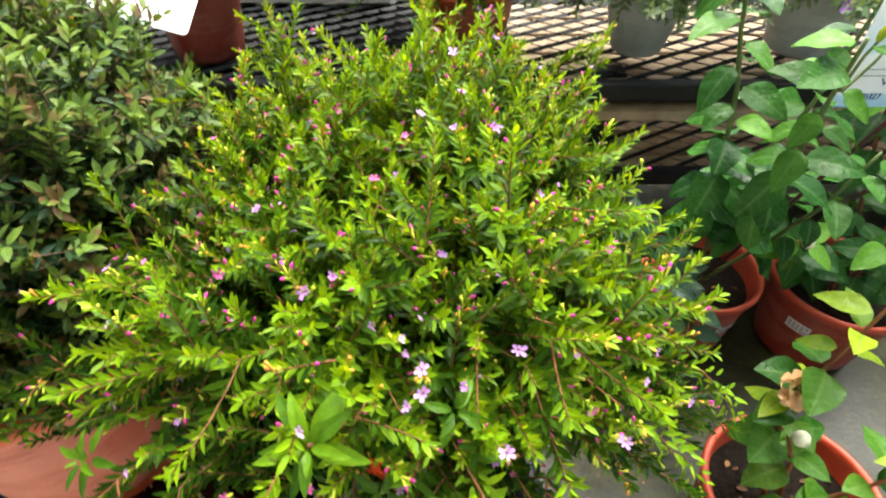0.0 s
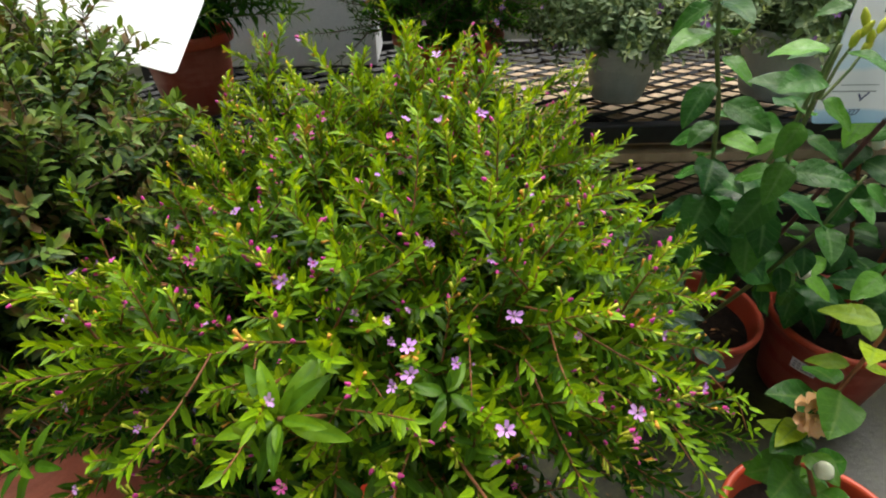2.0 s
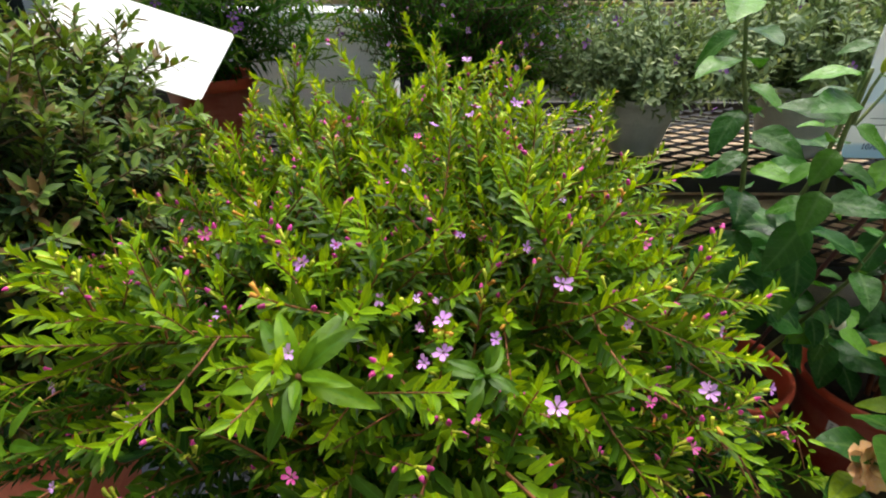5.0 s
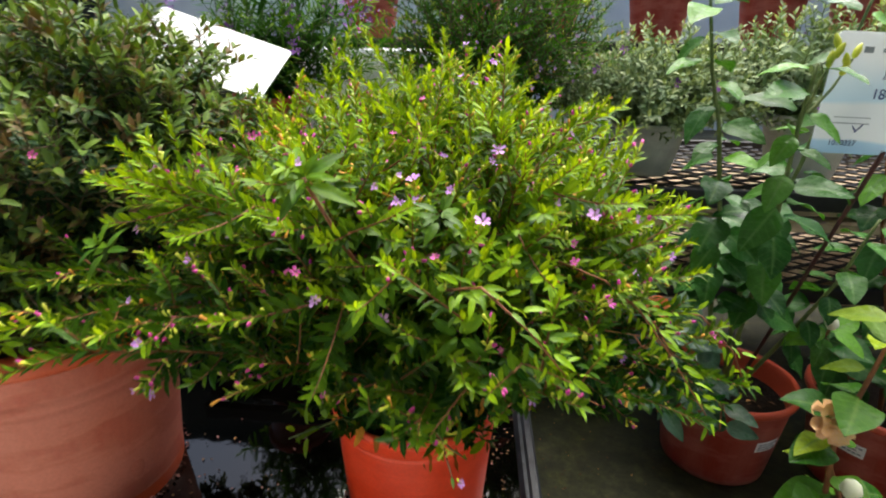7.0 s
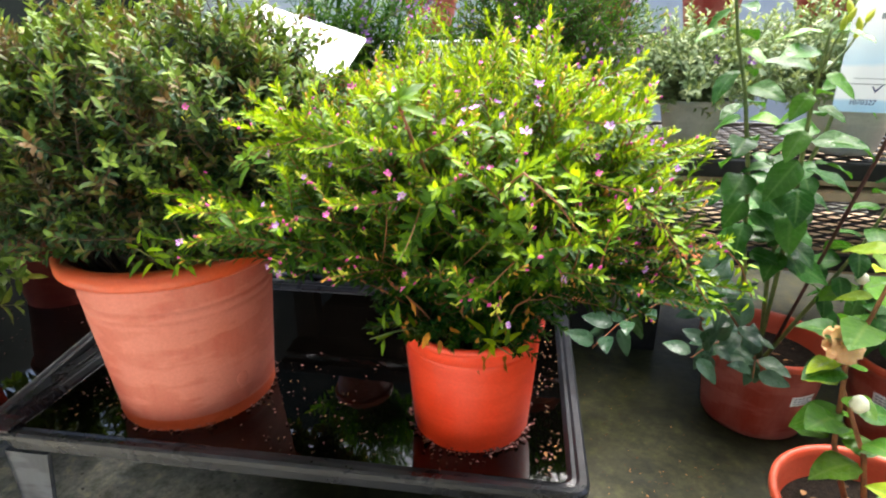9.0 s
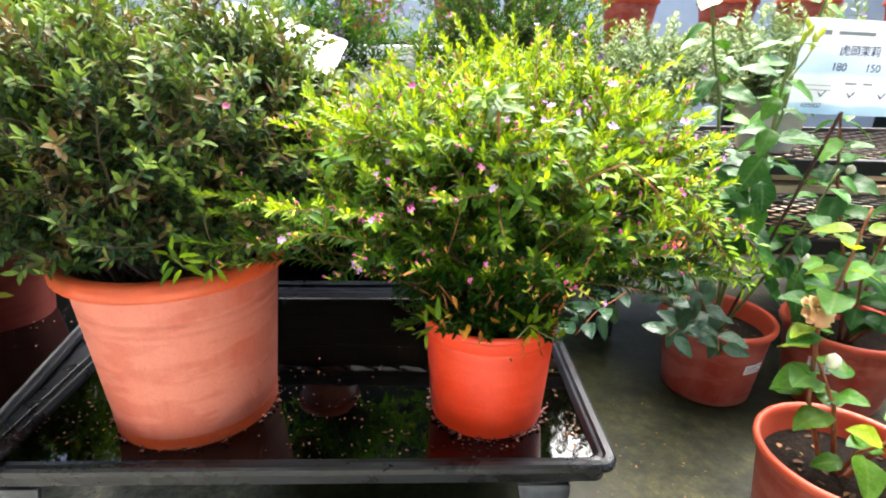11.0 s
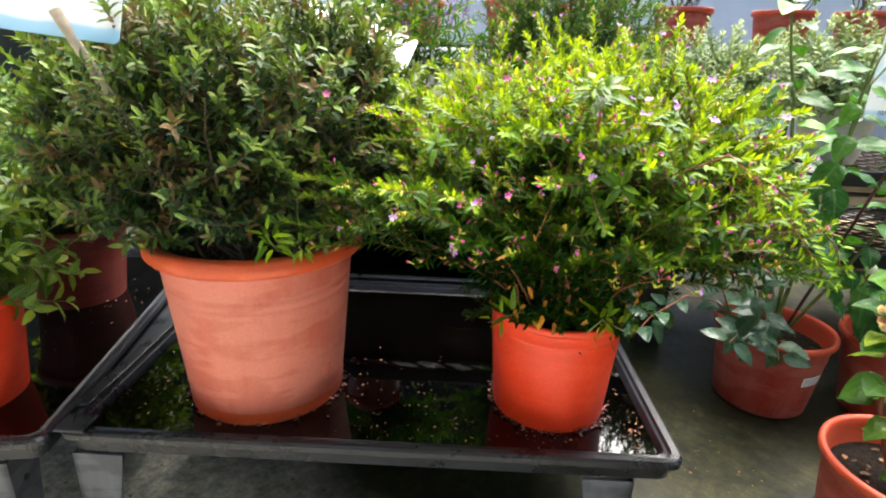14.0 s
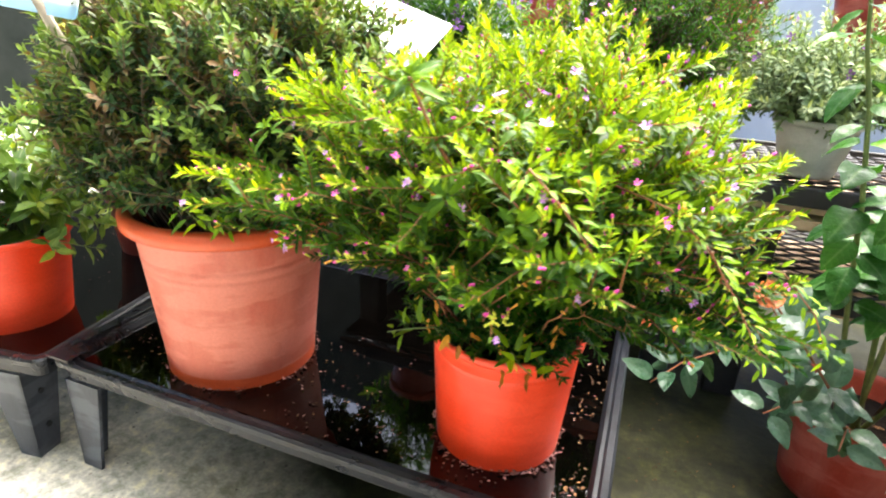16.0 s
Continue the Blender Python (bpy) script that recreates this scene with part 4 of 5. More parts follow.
# low sprigs and withered leaves at the rim of the orange pot
SPRIG = [big_leaf_data("leaf", M_CUPHEA_ONE, 1.0, 0.27, a) for a in (0.7, 0.9)]
for k, st in enumerate(([(.02, .35, 0.428), (.0, .325, 0.464), (-.025, .30, 0.467), (-.05, .285, 0.462)], [(.10, .34, 0.428), (.115, .31, 0.469), (.13, .29, 0.469), (.15, .28, 0.464)])):
    leafy_stem(MAIN, st, 0.0016, SPRIG, 0.012, 0.034, M_GREENSTEM, 0.3, 120 + k, -0.8)
def rosette(ob, at, axis, rings, shapes, seed):
    """Whorls of leaves at a shoot's end: rings are (count, length, lift)."""
    rng = random.Random(seed)
    inv = ob.matrix_world.inverted()
    t = unit(axis)
    u = unit(np.cross(t, (0.3, 0.9, 0.1)))
    w = np.cross(t, u)
    for n, size, lift in rings:
        for i in range(n):
            a = 2 * math.pi * (i + 0.5 * (n % 2)) / n + rng.uniform(-0.25, 0.25)
            o = math.cos(a) * u + math.sin(a) * w
            al = unit(o + t * (lift + rng.uniform(-0.15, 0.15)))
            sx = unit(np.cross(al, unit(t - o * 0.2)))
            nz = np.cross(sx, al)
            z = size * rng.uniform(0.85, 1.15)
            q = np.array(at) + al * 0.003 - t * (0.006 if lift < 0.3 else 0.0)
            f = new("leaf", rng.choice(shapes))
            f.parent = ob
            f.matrix_basis = inv @ Matrix([(sx[r] * z, al[r] * z, nz[r] * z, q[r]) for r in range(3)] + [(0, 0, 0, 1)])


PLUME = [big_leaf_data("leaf", M_CUPHEA_ONE, 1.0, 0.30, a, 0.03) for a in (0.9, 1.0)]
for k, st in enumerate(([(.13, .20, .70), (.165, .115, .745), (.195, .108, .722), (.224, .122, .680)], [(.24, .33, .64), (.295, .272, .665), (.325, .261, .628), (.362, .234, .577)],
                        [(.20, .30, .70), (.26, .24, .70), (.30, .225, .672), (.318, .222, .645)], [(.30, .36, .62), (.37, .32, .635), (.405, .315, .60), (.425, .318, .56)])):
    leafy_stem(MAIN, st, 0.0011, PLUME, 0.0064, 0.0155, M_STEM, 0.15, 170 + k, -0.2, None, (0.7, 1.3))
BROAD = [big_leaf_data("leaf", M_CUPHEA_ONE, 1.0, 0.34, a, 0.03) for a in (0.5, 0.65)]
link_mesh("stem", tube_mesh("stem", [([tuple(MAIN.matrix_world.inverted() @ Vector(p)) for p in ((.06, .30, .64), (.055, .20, .73), (.047, .146, .798))], 0.002, 0.0013)], M_STEM, 6), None, MAIN)
rosette(MAIN, (.047, .146, .798), (0.0, -0.5, 0.85), ((5, 0.032, 0.15), (5, 0.026, 0.4), (5, 0.015, 0.9)), BROAD, 131)
for k, (at, ax, z) in enumerate((((.13, .19, .765), (.2, -.4, .9), .023), ((-.12, .16, .735), (-.3, -.5, .8), .022), ((.08, .16, .70), (.0, -.8, .5), .024), ((.15, .15, .69), (.1, -.8, .5), .022))):
    rosette(MAIN, at, ax, ((4, z, 0.15), (4, z * 0.8, 0.5), (3, z * 0.45, 1.2)), BROAD[:1], 140 + k)
for k, st in enumerate(([(-.36, .30, .54), (-.357, .265, .565), (-.356, .248, .582), (-.352, .235, .592)], [(-.33, .31, .54), (-.325, .28, .56), (-.315, .262, .57)])):
    leafy_stem(DARK, st, 0.0014, SPRIG, 0.010, 0.028, M_GREENSTEM, 0.3, 160 + k, -0.2)
DRY = big_leaf_data("dried_leaf", M_DRYLEAF, 1.0, 0.36, 0.6, 0.2)
for k in range(26):
    rng = random.Random(300 + k)
    o = new("dried_leaf", DRY)
    o.parent = MAIN
    z = rng.uniform(0.012, 0.028)
    at = (rng.uniform(-0.02, 0.17), rng.uniform(0.305, 0.36), rng.uniform(0.43, 0.52))
    o.matrix_basis = MAIN.matrix_world.inverted() @ pose(*at, rng.uniform(-130, -50), rng.uniform(-40, 40), rng.uniform(0, 360)) @ Matrix.Diagonal((z, z, z, 1))


def ruffled_flower(name, ob, at, r, mat, label, squash=0.8):
    bm = bmesh.new()
    rng = random.Random(int(at[0] * 1000))
    for ring, (n, rr, tilt) in enumerate(((5, 0.45, 1.25), (8, 0.75, 0.9), (11, 1.0, 0.45), (11, 1.0, 0.05))):
        for i in range(n):
            a = 2 * math.pi * (i + 0.5 * ring) / n + rng.uniform(-.2, .2)
            c, s = math.cos(a), math.sin(a)
            t = tilt + rng.uniform(-.25, .25)
            w = r * rr * 0.55
            vs = []
            for d, h in ((0.15, 0), (0.6, 1), (1.0, 0.75)):
                for side in (-1, 0, 1):
                    x = r * rr * d * math.cos(t) + (0.06 * r * rng.uniform(-1, 1))
                    z = r * rr * d * math.sin(t) * squash + 0.12 * r * side * side + 0.08 * r * rng.uniform(-1, 1)
                    y = side * w * h * 0.6
                    vs.append(bm.verts.new((x * c - y * s, x * s + y * c, z)))
            for q in ((0, 1, 4, 3), (1, 2, 5, 4), (3, 4, 7, 6), (4, 5, 8, 7)):
                bm.faces.new([vs[k] for k in q])
    f = part(name, bm, mat, ob, label, True)
    f.matrix_basis = ob.matrix_world.inverted() @ pose(*at, 50, 0, 15)
    return f


def bud_spike(ob, pts, seed):
    rng = random.Random(seed)
    inv = ob.matrix_world.inverted()
    P = [np.array(p, float) for p in pts]
    link_mesh("flower_stalk", tube_mesh("flower_stalk", [([tuple(inv @ Vector(p)) for p in P], 0.0022, 0.0015)], M_GREENSTEM, 6), None, ob)
    for k in range(3):
        p = P[-1] + (P[-2] - P[-1]) * 0.3 * k
        bm, _ = lathe([(0.0, 0), (0.0035, 0.004), (0.0045, 0.012), (0.002, 0.02), (0, 0.022)], 10)
        o = part("bud", bm, M_CALYX, ob, "slim yellow-green flower bud", True)
        place_along(o, inv @ Vector(p), (rng.uniform(-.5, .5), rng.uniform(-.5, .3), 1.0))


bud_spike(J1, [(.542, .58, .80), (.55, .582, .84), (.565, .585, .875)], 1)
bud_spike(J1, [(.545, .58, .80), (.57, .59, .83), (.59, .60, .865)], 2)
ruffled_flower("flower", RB, (.404, .574, .512), 0.021, M_ORANGE_PETAL, "small double orange bloom")
ruffled_flower("flower", RB, (0.244, 0.805, 0.310), 0.015, M_ORANGE_PETAL, "small double orange bloom")
ruffled_flower("flower", J3, (.582, .420, .454), 0.027, M_CREAM_PETAL, "wilted cream double bloom")


def bud(ob, at, r):
    bm, _ = lathe([(0.0, -r), (r * 0.5, -r * 0.9), (r, -r * 0.1), (r * 0.75, r * 0.7), (r * 0.2, r * 1.15), (0, r * 1.2)], 14)
    b = part("bud", bm, M_BUD, ob, "pale round flower bud", True)
    b.matrix_basis = ob.matrix_world.inverted() @ Matrix.Translation(at)


for at, r in (((.607, .387, .384), 0.012), ((.69, .43, .55), 0.009), ((.70, .42, .48), 0.009)):
    bud(J3, at, r)
for at, r in (((.747, .74, .428), 0.011), ((.93, .94, .58), 0.011), ((.96, .9, .72), 0.01)):
    bud(J2, at, r)


# ---- signs on stakes ----
def text_part(body, size, at, parent, mat, name="writing"):
    cu = bpy.data.curves.new(name, "FONT")
    cu.body, cu.size, cu.align_x, cu.extrude = body, size, "LEFT", 0.0003
    tmp = bpy.data.objects.new(name, cu)
    scene.collection.objects.link(tmp)
    me = bpy.data.meshes.new_from_object(tmp.evaluated_get(bpy.context.evaluated_depsgraph_get()))
    bpy.data.objects.remove(tmp)
    o = link_mesh(name, me, mat, parent)
    o.matrix_basis = pose(at[0], at[1], 0.0022)
    return o


def sign(name, label, m, w, h, stake, stake_mat, written, printed=False):
    """A laminated card in its own x-y plane with a stake, writing on its face."""
    ob = new(name)
    ob.matrix_world = m
    tagged(ob, label, "sign")
    bm = bmesh.new()
    pts = rounded_rect(w, h, 0.008)
    lo, hi = [bm.verts.new((x, y, -0.001)) for x, y in pts], [bm.verts.new((x, y, 0.001)) for x, y in pts]
    bm.faces.new(list(reversed(lo)))
    bm.faces.new(hi)
    for i in range(len(pts)):
        bm.faces.new((lo[i], lo[(i + 1) % len(pts)], hi[(i + 1) % len(pts)], hi[i]))
    uv = bm.loops.layers.uv.new()
    for f in bm.faces:
        for lp in f.loops:
            lp[uv].uv = (lp.vert.co.x / w, lp.vert.co.y / h)
    card = part("card", bm, M_CARD if written or printed else M_SHEET, ob, "laminated white and pale blue price card" if written else "blank white card")
    inv = m.inverted()
    a, b, r = stake
    link_mesh("stake", tube_mesh("stake", [([tuple(inv @ Vector(a)), tuple(inv @ Vector(b))], r, r)], stake_mat, 8), None, ob, "thin plant stake")
    if written:
        text_part("虎頭茉莉", h * 0.12, (w * 0.34, h * 0.64), card, M_INK)
        text_part("180", h * 0.12, (w * 0.30, h * 0.47), card, M_INK)
        text_part("150", h * 0.12, (w * 0.60, h * 0.47), card, M_INK)
        text_part("1070327", h * 0.07, (w * 0.10, h * 0.07), card, M_INK)
        for x0, x1, y, t in ((0.30, 0.62, 0.86, 0.035), (0.18, 0.24, 0.86, 0.05), (0.06, 0.34, 0.26, 0.008), (0.10, 0.34, 0.31, 0.006), (0.46, 0.56, 0.34, 0.02), (0.62, 0.70, 0.34, 0.02)):
            bb = bmesh.new()
            bmesh.ops.create_cube(bb, size=1, matrix=Matrix.Translation((w * (x0 + x1) / 2, h * y, 0.0016)) @ Matrix.Diagonal((w * (x1 - x0), h * t, 0.0006, 1)))
            part("printed_bar", bb, M_GREYINK, card)
        for x in (0.26, 0.52, 0.80):
            bb = bmesh.new()
            for dx, ln, rz in ((-0.012, 0.05, -50), (0.02, 0.09, 50)):
                bmesh.ops.create_cube(bb, size=1, matrix=Matrix.Translation((w * x + w * dx, h * 0.22, 0.0016)) @ Matrix.Rotation(radians(rz), 4, "Z") @ Matrix.Diagonal((h * ln, h * 0.012, 0.0006, 1)))
            part("tick_mark", bb, M_INK, card)
    return ob


def card_pose(corner, right, up):
    """Pose of a card from its lower left corner, a point to its right and one above."""
    o, x, y = Vector(corner), (Vector(right) - Vector(corner)).normalized(), Vector(up) - Vector(corner)
    z = x.cross(y).normalized()
    y = z.cross(x)
    return Matrix([(x[i], y[i], z[i], o[i]) for i in range(3)] + [(0, 0, 0, 1)])


sign("price_sign", "white and pale blue handwritten jasmine price sign", card_pose((.597, .66, .738), (.81, .685, .731), (.607, .67, .90)), 0.215, 0.162,
     ((.70, .668, .74), (.675, .88, .17), 0.0035), M_DARKSTAKE, True)
sign("plant_sign", "blank white tilted card behind the dark bush", card_pose((-0.506, 0.737, 0.849), (-0.267, 0.753, 0.773), (-0.490, 0.862, 0.926)), 0.252, 0.148,
     ((-0.387, 0.745, 0.816), (-0.40, 0.62, 0.56), 0.004), M_STAKE, False)
sign("plant_sign", "white laminated plant card on a split bamboo stake", card_pose((-.755, .225, .845), (-.535, .255, .822), (-.75, .262, .98)), 0.224, 0.16,
     ((-.605, .245, .86), (-.515, .275, .655), 0.007), M_STAKE, False, True)


# ---- mesh-topped bench behind ----
def mesh_panel(w, d, cell=(0.085, 0.048), strand=0.0035):
    """Expanded-metal diamonds as flat strands."""
    V, F = [], []

    def strip(a, b):
        dx, dy = b[0] - a[0], b[1] - a[1]
        ln = math.hypot(dx, dy)
        nx, ny = -dy / ln * strand, dx / ln * strand
        k = len(V)
        for p in (a, b):
            V.extend([(p[0] + nx, p[1] + ny, 0.002), (p[0] - nx, p[1] - ny, -0.004)])
        F.append((k, k + 1, k + 3, k + 2))
    nx, ny = int(w / cell[0]), int(d / cell[1])
    for i in range(nx):
        for j in range(ny):
            x, y = i * cell[0], j * cell[1]
            c = (x + cell[0] / 2, y + cell[1] / 2)
            for q in ((x, c[1]), (x + cell[0], c[1])):
                strip((c[0], y), q)
                strip(q, (c[0], y + cell[1]))
    me = bpy.data.meshes.new("mesh_panel")
    me.from_pydata(V, [], F)
    return me


def mesh_bench(name, corner, turn, w, d, tiers, label, first=0.0):
    ob = thing(name, (*corner, 0), turn, label, "bench", "mesh benches")
    full = w
    for n, (z, y0, x0) in enumerate(tiers):
        w = full - x0
        panel = link_mesh("mesh_panel", mesh_panel(w, d), M_MESH, ob, "black expanded-metal mesh")
        panel.location = (x0, y0, z)
        for y in (y0 - 0.012, y0 + d):
            rb = bmesh.new()
            box(rb, (w, 0.024, 0.04), (x0 + w / 2, y, z - 0.012), 0.004)
            part("rail", rb, M_MESH, ob, "black edge rail")
        if n == 0:
            pb = bmesh.new()
            px = max(x0, first)
            box(pb, (full - px - 0.02, 0.10, 0.022), ((full + px) / 2, y0 + 0.045, z - 0.074), 0.003)
            part("plank", pb, M_PLANK, ob, "pale front plank under the rail")
        y = y0 + 0.06
        while y < y0 + d - 0.05:
            pb = bmesh.new()
            px = max(x0, first)
            box(pb, (full - px - 0.02, 0.09, 0.016), ((full + px) / 2, y, z - 0.045), 0.003)
            part("plank", pb, M_PLANK, ob, "weathered pale plank")
            # Added black boards block light through the mesh and darken what lies below.
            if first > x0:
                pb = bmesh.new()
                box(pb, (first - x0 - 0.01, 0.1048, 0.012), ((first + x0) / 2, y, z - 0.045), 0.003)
                part("board", pb, M_ADDED_BLACK, ob, "black board added to keep the space below in shade")
            y += 0.105
    top = max(t[0] for t in tiers)
    w = full
    for x in (0.04, 0.905, 1.07, w * 0.7, w - 0.1):
        for y in (0.12, d - 0.05):
            lb = bmesh.new()
            box(lb, (0.075, 0.055, top - 0.03), (x, y, (top - 0.03) / 2), 0.005)
            part("leg", lb, M_MESH, ob, "black plastic leg")
    return ob


mesh_bench("mesh_bench", (-0.62, 0.985), 3.0, 2.9, 0.62, ((0.575, 0.0, 0.0), (0.345, 0.03, 0.86)), "two-tier black mesh bench with pale planks under it", 0.86)
mesh_bench("mesh_bench", (-1.2, 2.2), 2.0, 4.0, 0.8, ((0.86, 0.0, 0.0),), "far black mesh bench carrying red pots")

# Black panel added in place of the deep shade under the bench.
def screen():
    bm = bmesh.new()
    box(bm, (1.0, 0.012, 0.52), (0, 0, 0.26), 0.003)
    ob = part("added_dark_panel", bm, M_ADDED_BLACK, None)
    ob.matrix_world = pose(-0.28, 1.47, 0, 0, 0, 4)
    tagged(ob, "black panel added for the deep shade under the mesh bench", "screen", "", "structure")


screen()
# ---- plants on the benches ----
BT = 0.578
flowerpot("flowerpot", (-0.42, 1.13, BT), 0.07, 0.09, 0.165, M_BROWNRED, "terracotta-red plastic pot with dried leaves over its edge", rim_mat=M_REDRIM, group="pots on the mesh bench")
A = thing("angelonia_plant", (-0.42, 1.13, 0.71), 0, "upright angelonia with deep purple flower spikes", "plant")
shrub(A, (-0.42, 1.13, 0.71), dome((-0.34, 1.11, 0.78), (0.24, 0.17, 0.28), 44, 31, 0.0), M_BACK, M_GREENSTEM, leaf=(0.05, 0.010), node=0.017, twigs=3, twig_len=(0.05, 0.1), bare=0.25,
      flowers=34, flower_kinds=("purple",), seed=31, spread=0.04, upright=1.0, young=0.8, curl=0.3,
      flower_at=[("purple", (x + .010 * math.cos(2.4 * k), y + .010 * math.sin(2.4 * k), z + .0085 * k), 1.0 - 0.03 * k)
                 for x, y, z in ((-.312, 1.04, .845), (-.20, 1.09, .885), (-.255, 1.13, .90), (-.165, 1.10, .91), (-.60, 1.06, .88), (-.52, 1.16, .90)) for k in range(13)])
flowerpot("flowerpot", (0.12, 1.22, BT), 0.09, 0.115, 0.14, M_BROWNRED, "red plastic pot under a dark flowering bush", rim_mat=M_REDRIM, group="pots on the mesh bench")
C2 = thing("cuphea_bush", (0.12, 1.22, 0.70), 0, "dark green cuphea bush dotted with pale lilac flowers", "plant")
shrub(C2, (0.12, 1.22, 0.70), dome((0.12, 1.2, 0.84), (0.27, 0.25, 0.24), 150, 33, -0.5), M_BACK, M_TWIG, leaf=(0.022, 0.006), node=0.011, twigs=6, twig_len=(0.04, 0.09), bare=0.35,
      flowers=260, flower_kinds=("lilac",), calyx=160, seed=33, spread=0.07, upright=0.8, young=0.6)
flowerpot("flowerpot", (0.50, 1.20, BT), 0.055, 0.085, 0.125, M_GREYPOT, "pale grey tapered plastic pot", lip=0.014, lip_out=0.006, soil=0.02, group="pots on the mesh bench")
SV = thing("silver_herb", (0.50, 1.20, 0.69), 0, "bushy silver-green herb with tiny blue flowers", "plant")
shrub(SV, (0.50, 1.20, 0.69), dome((0.52, 1.18, 0.74), (0.25, 0.19, 0.125), 100, 35, -0.3), M_SILVER, M_GREENSTEM, leaf=(0.028, 0.0105), node=0.014, twigs=5, twig_len=(0.05, 0.10), bare=0.3,
      flowers=14, flower_kinds=("purple",), seed=35, spread=0.05, upright=0.9, young=0.9)
flowerpot("flowerpot", (0.86, 1.22, BT), 0.07, 0.10, 0.15, M_GREYPOT, "pale grey tapered plastic pot", lip=0.014, lip_out=0.006, soil=0.02, group="pots on the mesh bench")
SV2 = thing("silver_herb", (0.86, 1.22, 0.71), 0, "bushy silver-green herb in a pale grey pot", "plant")
shrub(SV2, (0.86, 1.22, 0.71), dome((0.86, 1.2, 0.76), (0.26, 0.22, 0.17), 70, 36, -0.3), M_SILVER, M_GREENSTEM, leaf=(0.030, 0.012), node=0.015, twigs=5, twig_len=(0.05, 0.10), bare=0.3,
      flowers=8, flower_kinds=("purple",), seed=36, spread=0.05, upright=0.9, young=0.8)


def white_box():
    ob = thing("foam_box", (-0.30, 1.51, BT), 2, "large white foam box standing on the mesh bench", "box")
    bm = bmesh.new()
    box(bm, (0.46, 0.18, 0.22), (0, 0, 0.11), 0.008)
    part("body", bm, M_WHITE, ob)
    bm = bmesh.new()
    box(bm, (0.475, 0.195, 0.045), (0, 0, 0.2435), 0.008)
    part("lid", bm, M_WHITE, ob)


white_box()

# far bench: row of red pots with thin plants
for k in range(8):
    x = -0.5 + 0.42 * k + 0.05 * math.sin(k * 2.1)
    flowerpot("flowerpot", (x, 2.45 + 0.06 * math.sin(k * 5), 0.864), 0.10, 0.13, 0.2, M_BROWNRED, "red-brown plastic pot on the far bench", rim_mat=M_REDRIM, group="pots on the far bench")
    F2 = thing("potted_shrub", (x, 2.45, 1.04), 0, "thin green shrub in a red pot", "plant", "shrubs on the far bench")
    shrub(F2, (x, 2.45, 1.04), dome((x, 2.45, 1.2), (0.2, 0.2, 0.3), 16, 50 + k, 0.0), M_BACK if k % 2 else M_SILVER, M_TWIG, leaf=(0.05, 0.016), node=0.03, twigs=4, twig_len=(0.06, 0.12),
          seed=50 + k, spread=0.05, upright=0.9)

# ---- left bench plants ----
flowerpot("flowerpot", (-0.965, 0.30, 0.203), 0.095, 0.12, 0.22, M_ORANGE, "orange-red plastic pot on the side bench", lip=0.014, lip_out=0.005, soil=0.03, group="pots on the side bench")
L1 = thing("leafy_plant", (-0.965, 0.30, 0.39), 0, "light green leafy plant with yellowing leaves", "plant")
shrub(L1, (-0.965, 0.30, 0.39), dome((-0.955, 0.32, 0.46), (0.19, 0.2, 0.18), 30, 71, -0.3), M_LIGHT, M_GREENSTEM, leaf=(0.06, 0.026), node=0.03, twigs=3, twig_len=(0.05, 0.1), bare=0.3,
      seed=71, spread=0.05, upright=0.6, young=0.8, curl=0.3)
flowerpot("flowerpot", (-1.06, 0.72, 0.203), 0.09, 0.12, 0.22, M_SHADEPOT, "red plastic pot on the side bench, colour darkened for shade", rim_mat=M_SHADEPOT, group="pots on the side bench")
L2 = thing("leafy_plant", (-1.06, 0.72, 0.39), 0, "green leafy plant in a shade-darkened red pot", "plant")
shrub(L2, (-1.06, 0.72, 0.39), dome((-1.05, 0.70, 0.50), (0.22, 0.26, 0.24), 70, 72, -0.1), M_LIGHT, M_GREENSTEM, leaf=(0.045, 0.017), node=0.02, twigs=5, twig_len=(0.05, 0.11), bare=0.3,
      seed=72, spread=0.05, upright=0.6, young=0.5)


# ---- litter on the tray water and floor ----
def litter(name, count, spots, size, mat, label, seed):
    rng = random.Random(seed)
    fr, sz, ag = [], [], []
    for _ in range(count):
        cx, cy, cz, rx, ry = rng.choice(spots)
        a = rng.uniform(0, 6.28)
        k = math.sqrt(rng.random())
        b = rng.uniform(0, 6.28)
        fr.append(((cx + rx * k * math.cos(b), cy + ry * k * math.sin(b), cz + rng.uniform(0.001, 0.003)), (math.cos(a), math.sin(a), rng.uniform(0, 0.25)), (rng.uniform(-.3, .3), rng.uniform(-.3, .3), 1)))
        z = rng.uniform(*size)
        sz.append((z, z * rng.uniform(0.35, 0.7)))
        ag.append(rng.random())
    o = link_mesh(name, leaf_mesh(name, fr, sz, ag, mat), None, None, "", "stuff")
    tagged(o, label, "litter", "", "stuff")


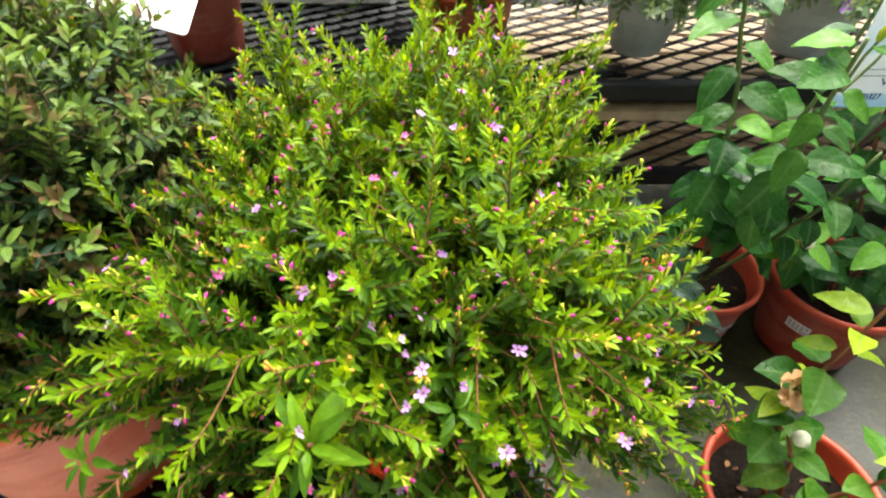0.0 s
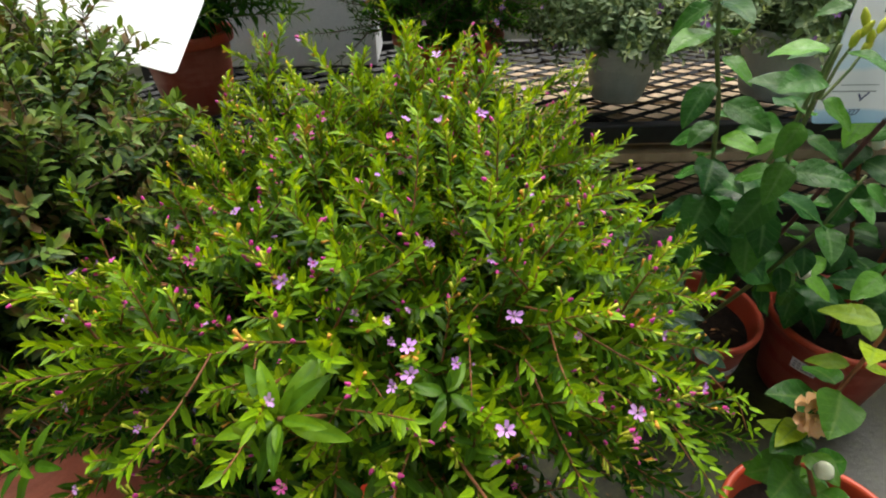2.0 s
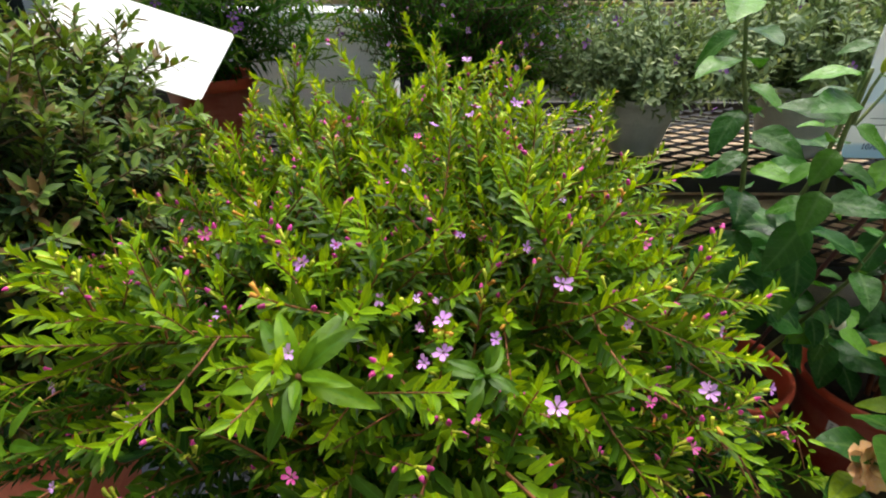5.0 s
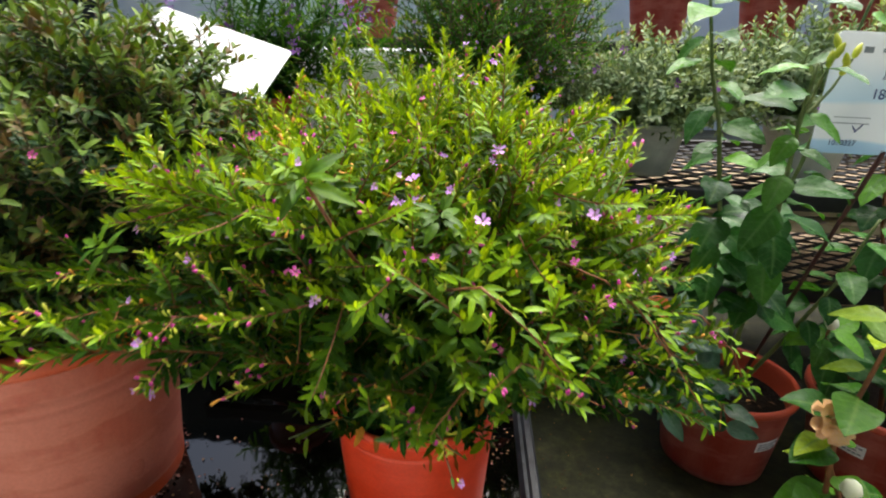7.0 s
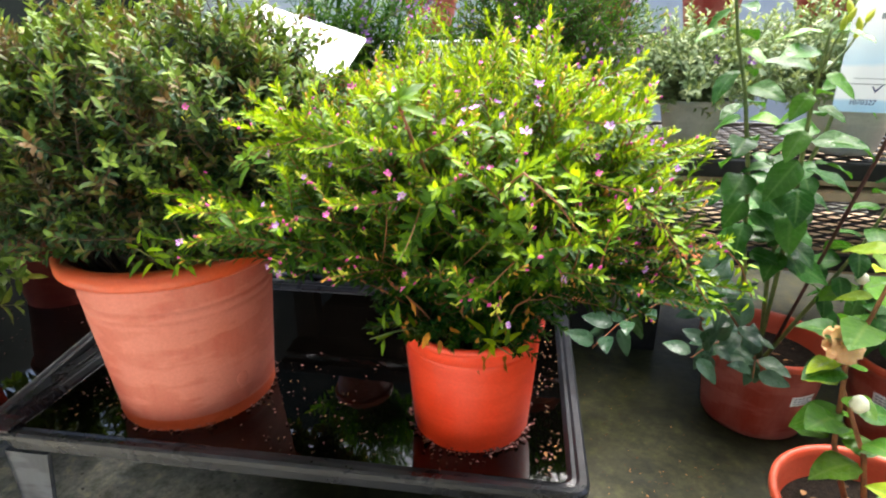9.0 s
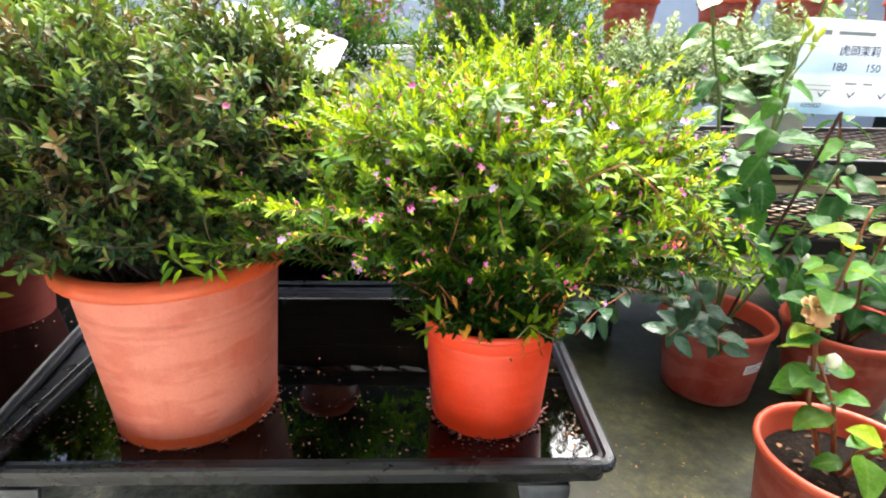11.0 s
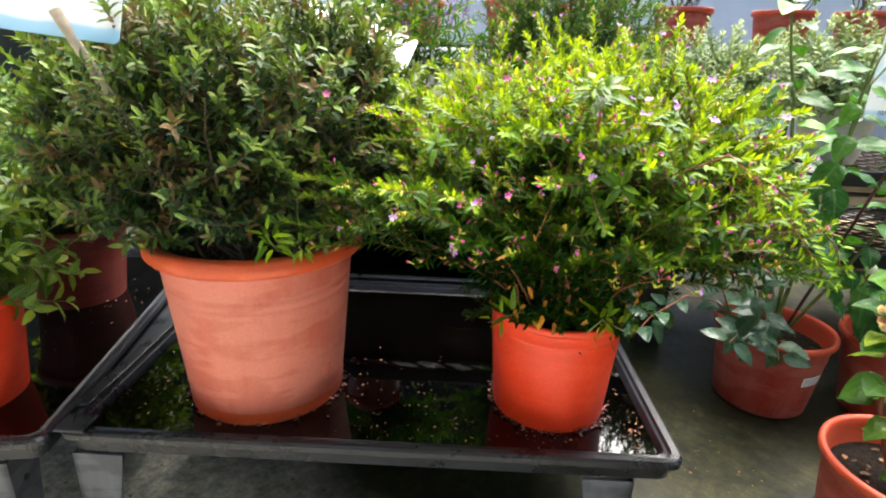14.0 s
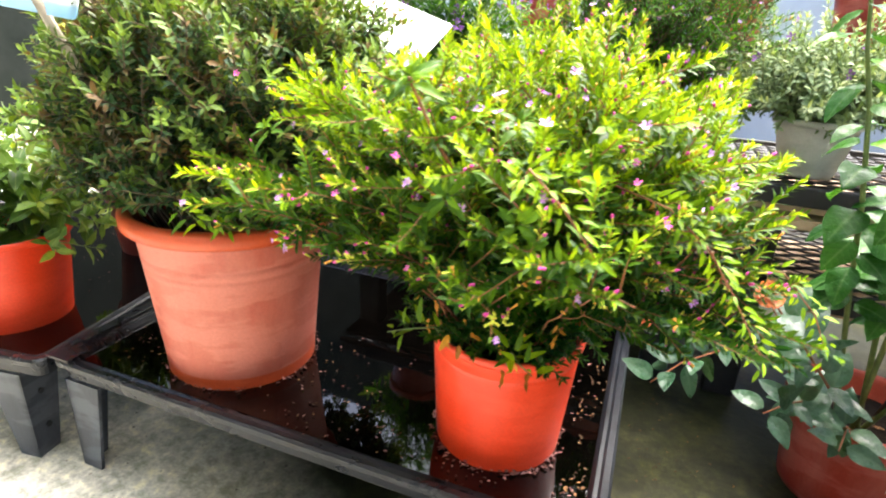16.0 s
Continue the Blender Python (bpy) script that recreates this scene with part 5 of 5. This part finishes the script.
M_LITTER = leaf_material("dry_litter", (0.05, 0.025, 0.012), (0.36, 0.18, 0.08), (0.2, 0.1, 0.05), 0.7, 0.1)
M_PETALS = leaf_material("fallen_petals", (0.10, 0.035, 0.03), (0.46, 0.22, 0.24), (0.3, 0.15, 0.15), 0.7, 0.2)
WZ = 0.237
litter("fallen_petals", 160, [(-0.64, 0.34, WZ, .05, .06), (-0.08, 0.35, WZ, .03, .008), (-0.3, 0.42, WZ, .12, .1), (0.2, 0.36, WZ, .02, .05), (0.17, 0.6, WZ, .03, .12), (-.1, .3, WZ, .2, .03), (0.06, .33, WZ, .06, .012), (-0.2, .5, WZ, .16, .16), (-0.18, .36, WZ, .1, .08)],
       (0.003, 0.007), M_PETALS, "fallen pink petals floating on the water", 81)
litter("fallen_leaves", 110, [(-0.62, 0.33, WZ, .06, .06), (0.21, 0.37, WZ, .015, .06), (0.19, 0.62, WZ, .02, .15), (-0.3, 0.45, WZ, .15, .12), (-.2, .3, WZ, .3, .03)],
       (0.004, 0.008), M_LITTER, "small brown leaf bits floating on the water", 82)
litter("side_tray_litter", 130, [(-1.0, 0.25, WZ - 0.006, .14, .14), (-1.0, 0.55, WZ - 0.006, .13, .22), (-1.05, 0.75, WZ - 0.006, .2, .12)], (0.003, 0.008), M_PETALS, "fallen petals floating on the side tray's water", 85)
litter("floor_litter", 330, [(0.55, 0.45, 0, .25, .25), (0.4, 0.3, 0, .2, .2), (0.45, 0.65, 0.0, .15, .25), (0.3, 0.9, 0, .12, .2), (0, 0.1, 0, .6, .2), (.5, .5, 0, .2, .2)], (0.003, 0.008), M_LITTER, "scattered dry leaf bits on concrete", 83)


litter("pot_litter", 60, [(0.674, 0.388, 0.163, .10, .10), (0.67, 0.897, 0.163, .09, .09)], (0.006, 0.020), M_LITTER, "dry leaf bits lying on the pot soil", 84)


def foot_ring(centre, r, count, seed, name="petal_ring"):
    rng = random.Random(seed)
    fr, sz, ag = [], [], []
    for _ in range(count):
        a = rng.uniform(0, 6.28)
        d = r + abs(rng.gauss(0, 0.004))
        t = rng.uniform(0, 6.28)
        fr.append(((centre[0] + d * math.cos(a), centre[1] + d * math.sin(a), WZ + rng.uniform(0.0, 0.004)), (math.cos(t), math.sin(t), 0.2), (0, 0.1, 1)))
        z = rng.uniform(0.004, 0.010)
        sz.append((z, z * 0.6))
        ag.append(rng.random())
    tagged(link_mesh(name, leaf_mesh(name, fr, sz, ag, M_PETALS), None, None, "", "stuff"), "fallen petals gathered round the pot's foot", "litter", "", "stuff")


foot_ring(SMALL, 0.101, 150, 91)
foot_ring(BIG, 0.135, 130, 92)
